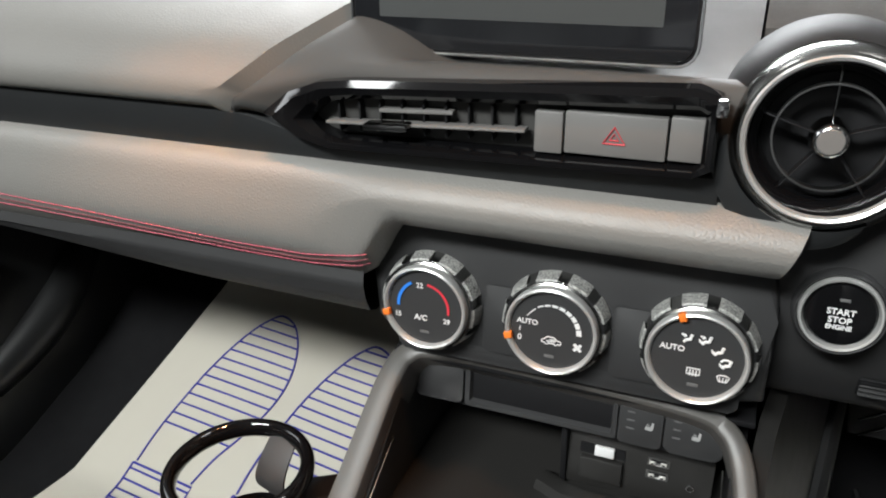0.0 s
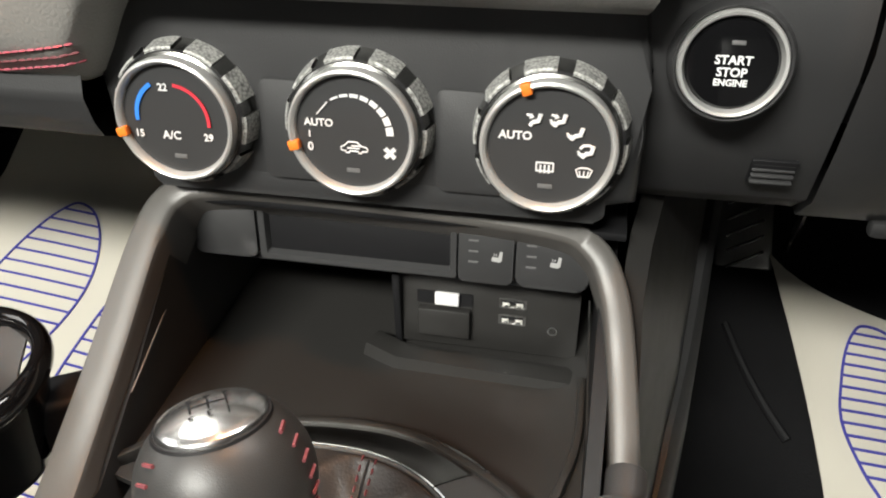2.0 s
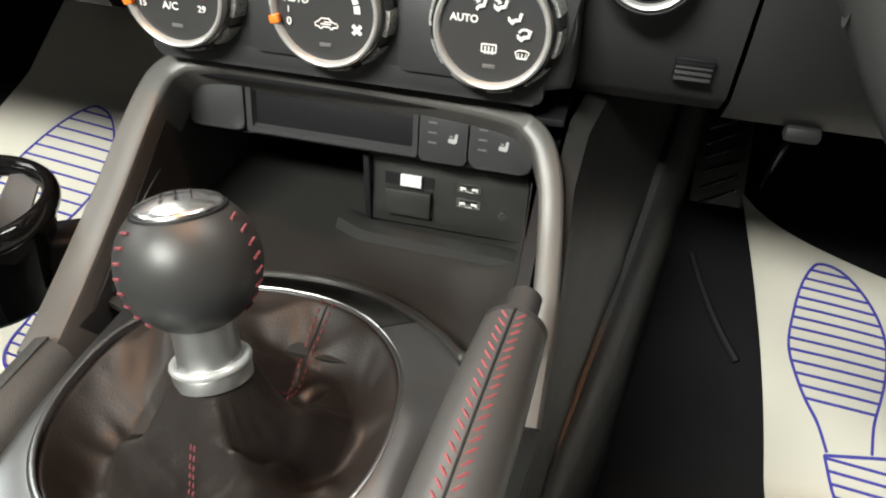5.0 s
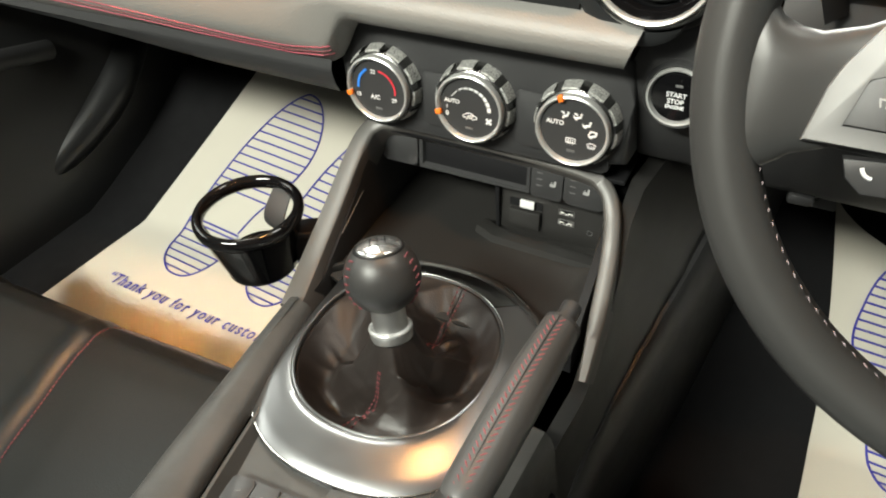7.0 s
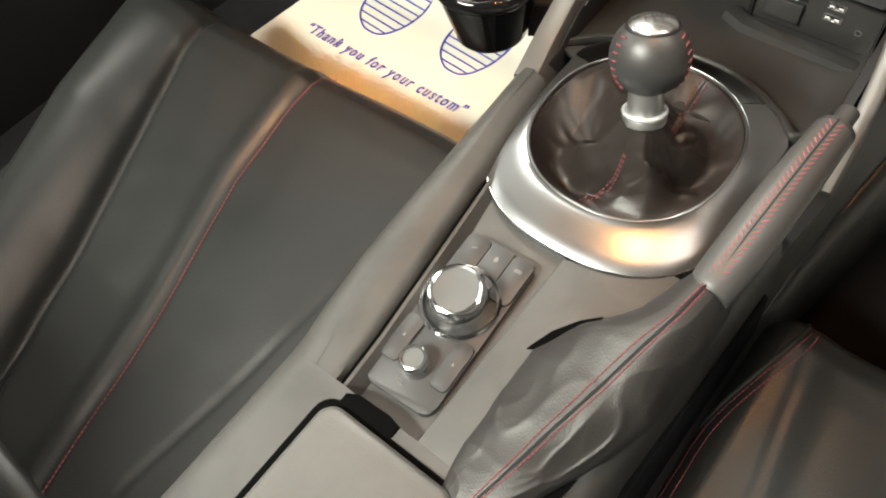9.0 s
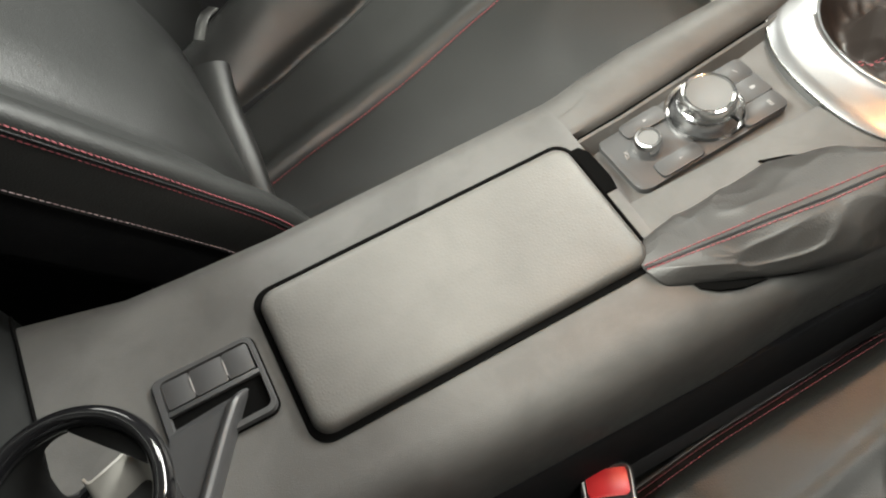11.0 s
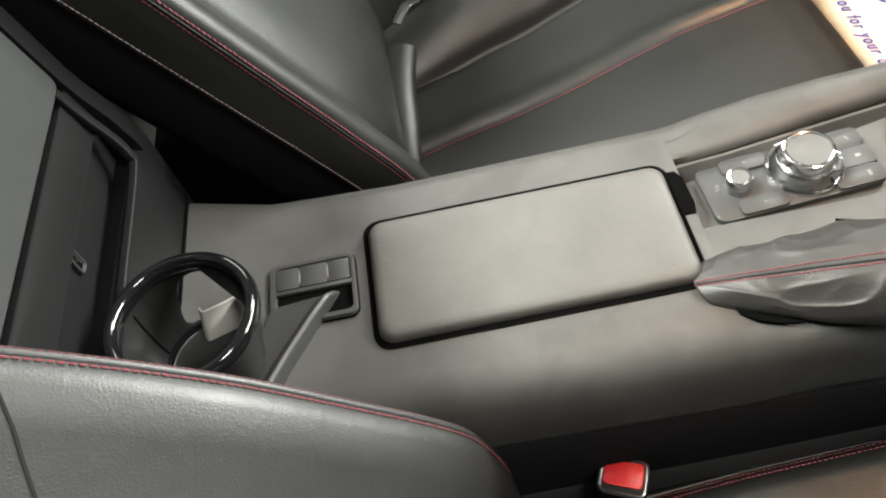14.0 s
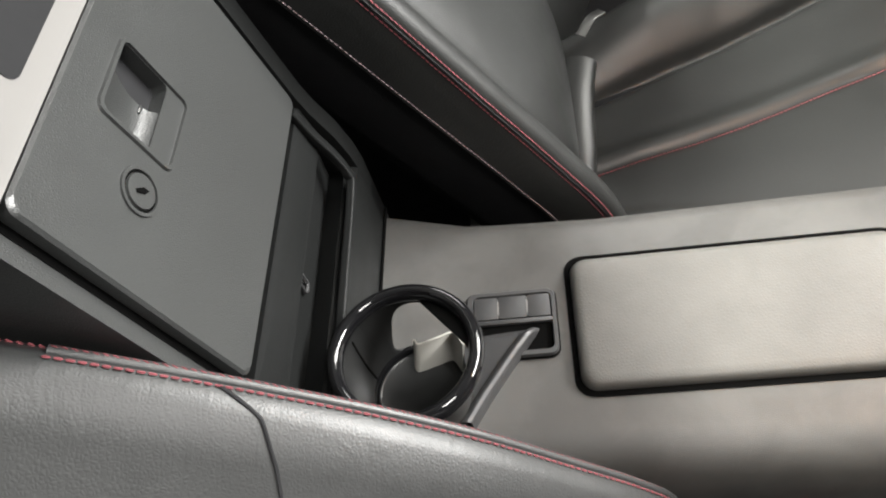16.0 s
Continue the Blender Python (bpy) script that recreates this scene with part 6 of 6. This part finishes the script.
part("hub", prism([(0.075 * math.cos(t), 0.062 * math.sin(t) + 0.004) for t in (2 * math.pi * k / 32 for k in range(32))], 0.035, 0.012, MW @ pose(0, 0, 0.0)), SOFT, wheel, "black centre pad")
for s in (-1, 1):
    rows = []
    for x, yt, yb, h in ((-0.160, 0.034, -0.080, 0.0080), (-0.153, 0.018, -0.066, 0.0125), (-0.146, 0.009, -0.058, 0.0130), (-0.138, 0.006, -0.0525, 0.0120), (-0.130, 0.0052, -0.0460, 0.0100), (-0.115, 0.0095, -0.0400, 0.0075), (-0.095, 0.020, -0.0410, 0.0062), (-0.060, 0.030, -0.0300, 0.0060)):
        mid, half = (yt + yb) / 2, (yt - yb) / 2
        rows.append([MW @ Vector((s * x, mid + half * math.copysign(abs(math.cos(t)) ** 0.7, math.cos(t)), h * math.copysign(abs(math.sin(t)) ** 0.8, math.sin(t)))) for t in (2 * math.pi * k / 28 for k in range(28))])
    part("spoke", loft(rows, True), RIMLEATHER, wheel, "black spoke", sharp=70)
    SV = [(s * x, y) for x, y in ((-0.1275, -0.038), (-0.123, -0.015), (-0.119, -0.005), (-0.109, 0.0105), (-0.097, 0.017), (-0.06, 0.022), (-0.06, 0.002), (-0.092, -0.002), (-0.110, -0.009), (-0.1155, -0.0305), (-0.088, -0.029), (-0.06, -0.026), (-0.06, -0.033), (-0.087, -0.0365))]
    part("silver_trim", prism(SV if s > 0 else SV[::-1], 0.005, 0.0012, MW @ pose(0, 0, 0.006)), SILVERTRIM, wheel, "satin silver spoke trim")
    SB = [(s * x, y) for x, y in ((-0.1150, -0.030), (-0.1105, -0.0105), (-0.092, -0.003), (-0.061, 0.001), (-0.061, -0.0255), (-0.089, -0.0285))]
    pod = part("switch_pod", prism(SB if s > 0 else SB[::-1], 0.0065, 0.0015, MW @ pose(0, 0, 0.004)), BUTTON, wheel, "black switch pod")
    for q, (x, y) in enumerate(((-0.102, -0.018), (-0.083, -0.017), (-0.098, -0.0105), (-0.090, -0.009))):
        if q == 0:
            mark = [rbox(0.0007, 0.0036, 0.0004, 0, MW @ pose(s * x - 0.0012, y, 0.0107, 0, 0, 15)), rbox(0.0022, 0.0007, 0.0004, 0, MW @ pose(s * x, y + 0.0014, 0.0107)), rbox(0.0006, 0.0018, 0.0004, 0, MW @ pose(s * x + 0.0014, y - 0.001, 0.0107))]
        elif q == 1:
            mark = [rbox(0.006, 0.003, 0.0004, 0, MW @ pose(s * x, y, 0.0107))]
        elif q == 2:
            mark = [prism([(-0.0016, -0.0008), (-0.0004, -0.0008), (0.0008, -0.0018), (0.0008, 0.0018), (-0.0004, 0.0008), (-0.0016, 0.0008)], 0.0004, 0, MW @ pose(s * x, y, 0.0105))]
        else:
            mark = [rbox(0.0036, 0.0010, 0.0004, 0, MW @ pose(s * x, y, 0.0107)), rbox(0.0010, 0.0036, 0.0003, 0, MW @ pose(s * x, y, 0.0107))]
        part("symbol", join(mark), GREYPRINT if q == 1 else PALEPRINT, pod)
    SL = [(s * x, y) for x, y in ((-0.110, -0.042), (-0.107, -0.050), (-0.100, -0.0555), (-0.062, -0.053), (-0.062, -0.0375), (-0.088, -0.040))]
    low = part("lower_key", prism(SL if s > 0 else SL[::-1], 0.009, 0.0015, MW @ pose(0, 0, 0.0)), BUTTON, wheel, "black lower key")
    part("symbol", sweep([MW @ Vector((s * -0.0975 + 0.0045 * math.cos(t), -0.0435 + 0.0045 * math.sin(t), 0.0094)) for t in (radians(190 + 80 * k / 6) for k in range(7))], disc(0.0009, 5), up=out), WHITE, low)
part("column", sweep([MW @ Vector((0, 0, -0.03)), MW @ Vector((0, -0.01, -0.25))], disc(0.055, 24)), BLACK, wheel, "black column shroud")
hood = thing("instrument_hood", "black instrument hood behind the steering wheel", "instrument hood", (0.38, 0.1, 0.72))
part("hood", loft([[(0.375 + r * math.cos(radians(a)), y, 0.73 + 0.105 * math.sin(radians(a)) * s) for a in range(-20, 201, 10)] for y, r, s in ((0.02, 0.15, 1.0), (0.03, 0.14, 0.93), (0.16, 0.13, 0.85))], False), SOFT, hood)
part("dial_face", rbox(0.26, 0.006, 0.15, 0.002, pose(0.375, 0.15, 0.765)), BLACK, hood)
part("stalk", sweep([(0.30, -0.01, 0.735), (0.25, -0.005, 0.745), (0.21, 0.0, 0.75)], rounded(-0.007, -0.006, 0.007, 0.006, 0.003)), SOFT, hood, "black column stalk")

# ---- pedal ----
pedal = thing("foot_rest", "ribbed grey metal foot rest in the driver footwell", "foot rest", (0.285, 0.47, 0.3))
MP = facing(0.273, 0.412, 0.337, 48)
part("pad", rbox(0.052, 0.095, 0.006, 0.002, MP), SATIN, pedal, "grey metal pad")
for k in range(6):
    part("rib", rbox(0.04, 0.003, 0.003, 0.001, MP @ pose(0, -0.04 + 0.016 * k, 0.004, 0, 0, 28)), DARKMETAL, pedal)
clip = thing("pedal_bracket", "curved metal pedal bracket in the driver footwell", "pedal", (0.33, 0.44, 0.35))
part("bracket", sweep(curve([(0.314, 0.40, 0.30), (0.318, 0.40, 0.34), (0.326, 0.40, 0.383), (0.337, 0.41, 0.41)], 6), disc(0.004, 8)), DARKMETAL, clip)

# ---- kick panel and trims by the passenger's feet ----
kick = thing("kick_panel", "black moulded kick panel beside the passenger footwell", "kick panel", (-0.70, 0.3, 0.2))
part("panel", loft([[(-0.765, y, 0.60), (x - 0.035, y, 0.52), (x - 0.02, y, 0.40), (x, y, floor_z(y) + 0.10), (x + 0.012, y, floor_z(y) + 0.02), (x + 0.014, y, floor_z(y) - 0.01)] for x, y in ((-0.715, -0.10), (-0.70, 0.1), (-0.69, 0.25), (-0.705, 0.4), (-0.72, 0.6), (-0.72, 0.75))], False), KICK, kick, "glossy black plastic panel")
part("ridge", sweep(curve([(-0.725, 0.07, 0.262), (-0.702, 0.18, 0.310), (-0.700, 0.265, 0.354), (-0.735, 0.38, 0.41)], 6), disc(0.030, 20), sizes=[0.6 + 0.4 * math.sin(math.pi * k / 18) for k in range(19)]), KICK, kick, "rounded ridge")
part("grab_handle", sweep(curve([(-0.735, -0.2, 0.52), (-0.705, -0.1, 0.50), (-0.70, 0.05, 0.47), (-0.715, 0.18, 0.43)], 6), disc(0.014, 12)), SOFT, kick)


# ---- paper mats ----
def paper_mat(name, label, side, corners, feet, words):
    s = thing(name, label, "paper mat", (mirror(-0.4, side), 0.2, 0.2), "paper mats")
    (ax, ay), (bx, by), (cx, cy), (dx, dy) = corners

    def point(u, v, lift=0.004):
        x = (ax + (bx - ax) * u) * (1 - v) + (dx + (cx - dx) * u) * v
        y = (ay + (by - ay) * u) * (1 - v) + (dy + (cy - dy) * u) * v
        if side < 0:
            x += 0.018 * math.sin(math.pi * v) * (1 - u)
            y -= 0.03 * (1 - math.exp(-u / 0.07)) * v ** 3
        wave = 0.0015 * math.sin(9 * u + 4 * v) * math.sin(5 * v + 1)
        return Vector((x, y, floor_z(y) + lift + 0.004 + wave))

    part("sheet", sheet(lambda u, v: point(u, v), 30, 40, 0.0008), PAPER, s, "cream paper sheet")

    def ground(x, y):
        # local place on the paper for a spot of the floor
        u = v = 0.5
        for _ in range(12):
            p = point(u, v)
            e = 1e-3
            pu, pv = (point(u + e, v) - p) / e, (point(u, v + e) - p) / e
            det = pu.x * pv.y - pv.x * pu.y
            rx, ry = x - p.x, y - p.y
            u += (rx * pv.y - pv.x * ry) / det
            v += (pu.x * ry - rx * pu.y) / det
        return point(u, v) + Vector((0, 0, 0.0016))

    def strip(line, w=0.0022):
        bm = bmesh.new()
        pts = [Vector((x, y, 0)) for x, y in line]
        rows = []
        for i, p in enumerate(pts):
            d = pts[min(i + 1, len(pts) - 1)] - pts[max(i - 1, 0)]
            n = Vector((-d.y, d.x, 0)).normalized() * w / 2
            a, b = ground(p.x + n.x, p.y + n.y), ground(p.x - n.x, p.y - n.y)
            rows.append([a, b, b - Vector((0, 0, 0.0008)), a - Vector((0, 0, 0.0008))])
        return loft(rows, True)

    for heel, toe, hand, wide in feet:
        h, t = Vector(heel), Vector(toe)
        along, size = (t - h).normalized(), (t - h).length
        acr = Vector((along.y, -along.x)) * hand * wide
        SOLE = [(0.30, -0.16), (0.40, -0.165), (0.5, -0.16), (0.66, -0.14), (0.80, -0.105), (0.91, -0.06), (0.98, -0.01), (1.0, 0.03), (0.975, 0.10), (0.90, 0.165), (0.80, 0.21), (0.70, 0.225), (0.60, 0.21), (0.5, 0.175), (0.4, 0.13), (0.30, 0.105)]
        HEEL = [(0.29, -0.17), (0.15, -0.155), (0.06, -0.115), (0.01, -0.05), (0.0, 0.0), (0.01, 0.05), (0.06, 0.09), (0.15, 0.115), (0.29, 0.115)]
        for outline, a, b, n in ((SOLE, 0.46, 0.97, 13), (HEEL, 0.03, 0.27, 7)):
            if side < 0:
                # these soles have a narrower waist and slanting stripes
                outline = [(f, g + (0.11 if g < 0 else 0.07 if f < 0.295 else 0.0) * ease(0.66, 0.32, f)) for f, g in outline]
            loop = [(q.x, q.y) for q in curve([(f, g, 0) for f, g in outline], 4)]
            if n == 7:
                loop.append(loop[0])
            world = [h + along * f * size + acr * g * size for f, g in loop]
            sole = part("printed_outline", strip([(p.x, p.y) for p in world]), INK, s, "printed blue outline of a shoe sole")
            for k in range(n):
                f = a + (b - a) * k / (n - 1)
                hits = []
                slant = 0.2 if side < 0 else 0.0
                tilted = [(p + slant * q, q) for p, q in loop]
                for (f0, g0), (f1, g1) in zip(tilted, tilted[1:]):
                    if (f0 - f) * (f1 - f) < 0:
                        hits.append(g0 + (g1 - g0) * (f - f0) / (f1 - f0))
                if len(hits) >= 2:
                    g0, g1 = min(hits), max(hits)
                    across = [g0 + (g1 - g0) * q / 4 for q in range(5)]
                    world = [h + along * (f - slant * g) * size + acr * g * size for g in across]
                    part("printed_stripe", strip([(p.x, p.y) for p in world], 0.0019), INK, sole)
    for txt, x, y, turn, size in words:
        p = ground(x, y)
        words_bm = lettering(txt, size, Matrix.Translation(p) @ pose(0, 0, 0.0004, 0, 0, turn), bold=0.0003, shear=0.2, width=0.276, spacing=1.3)
        for vert in words_bm.verts:
            vert.co.z += ground(vert.co.x, vert.co.y).z - p.z
        part("lettering", words_bm, INK, s, "blue printed words " + txt)
    return s


paper_mat("paper_mat", "cream paper mat printed with blue soles, beside the console", 1,
          ((-0.602, -0.058), (-0.10, -0.10), (-0.10, 0.50), (-0.53, 0.50)),
          [((-0.462, 0.052), (-0.436, 0.368), 1, 1.0), ((-0.322, 0.052), (-0.290, 0.355), 1, 1.0)], [("\u201cThank you for your custom\u201d", -0.402, 0.009, -1.2, 0.025)])
paper_mat("paper_mat", "cream paper mat printed with blue soles, under the wheel", -1,
          ((0.322, -0.05), (0.75, -0.05), (0.70, 0.27), (0.296, 0.388)),
          [((0.398, 0.085), (0.365, 0.321), 1, 0.95), ((0.55, 0.08), (0.565, 0.305), -1, 0.98)], [])
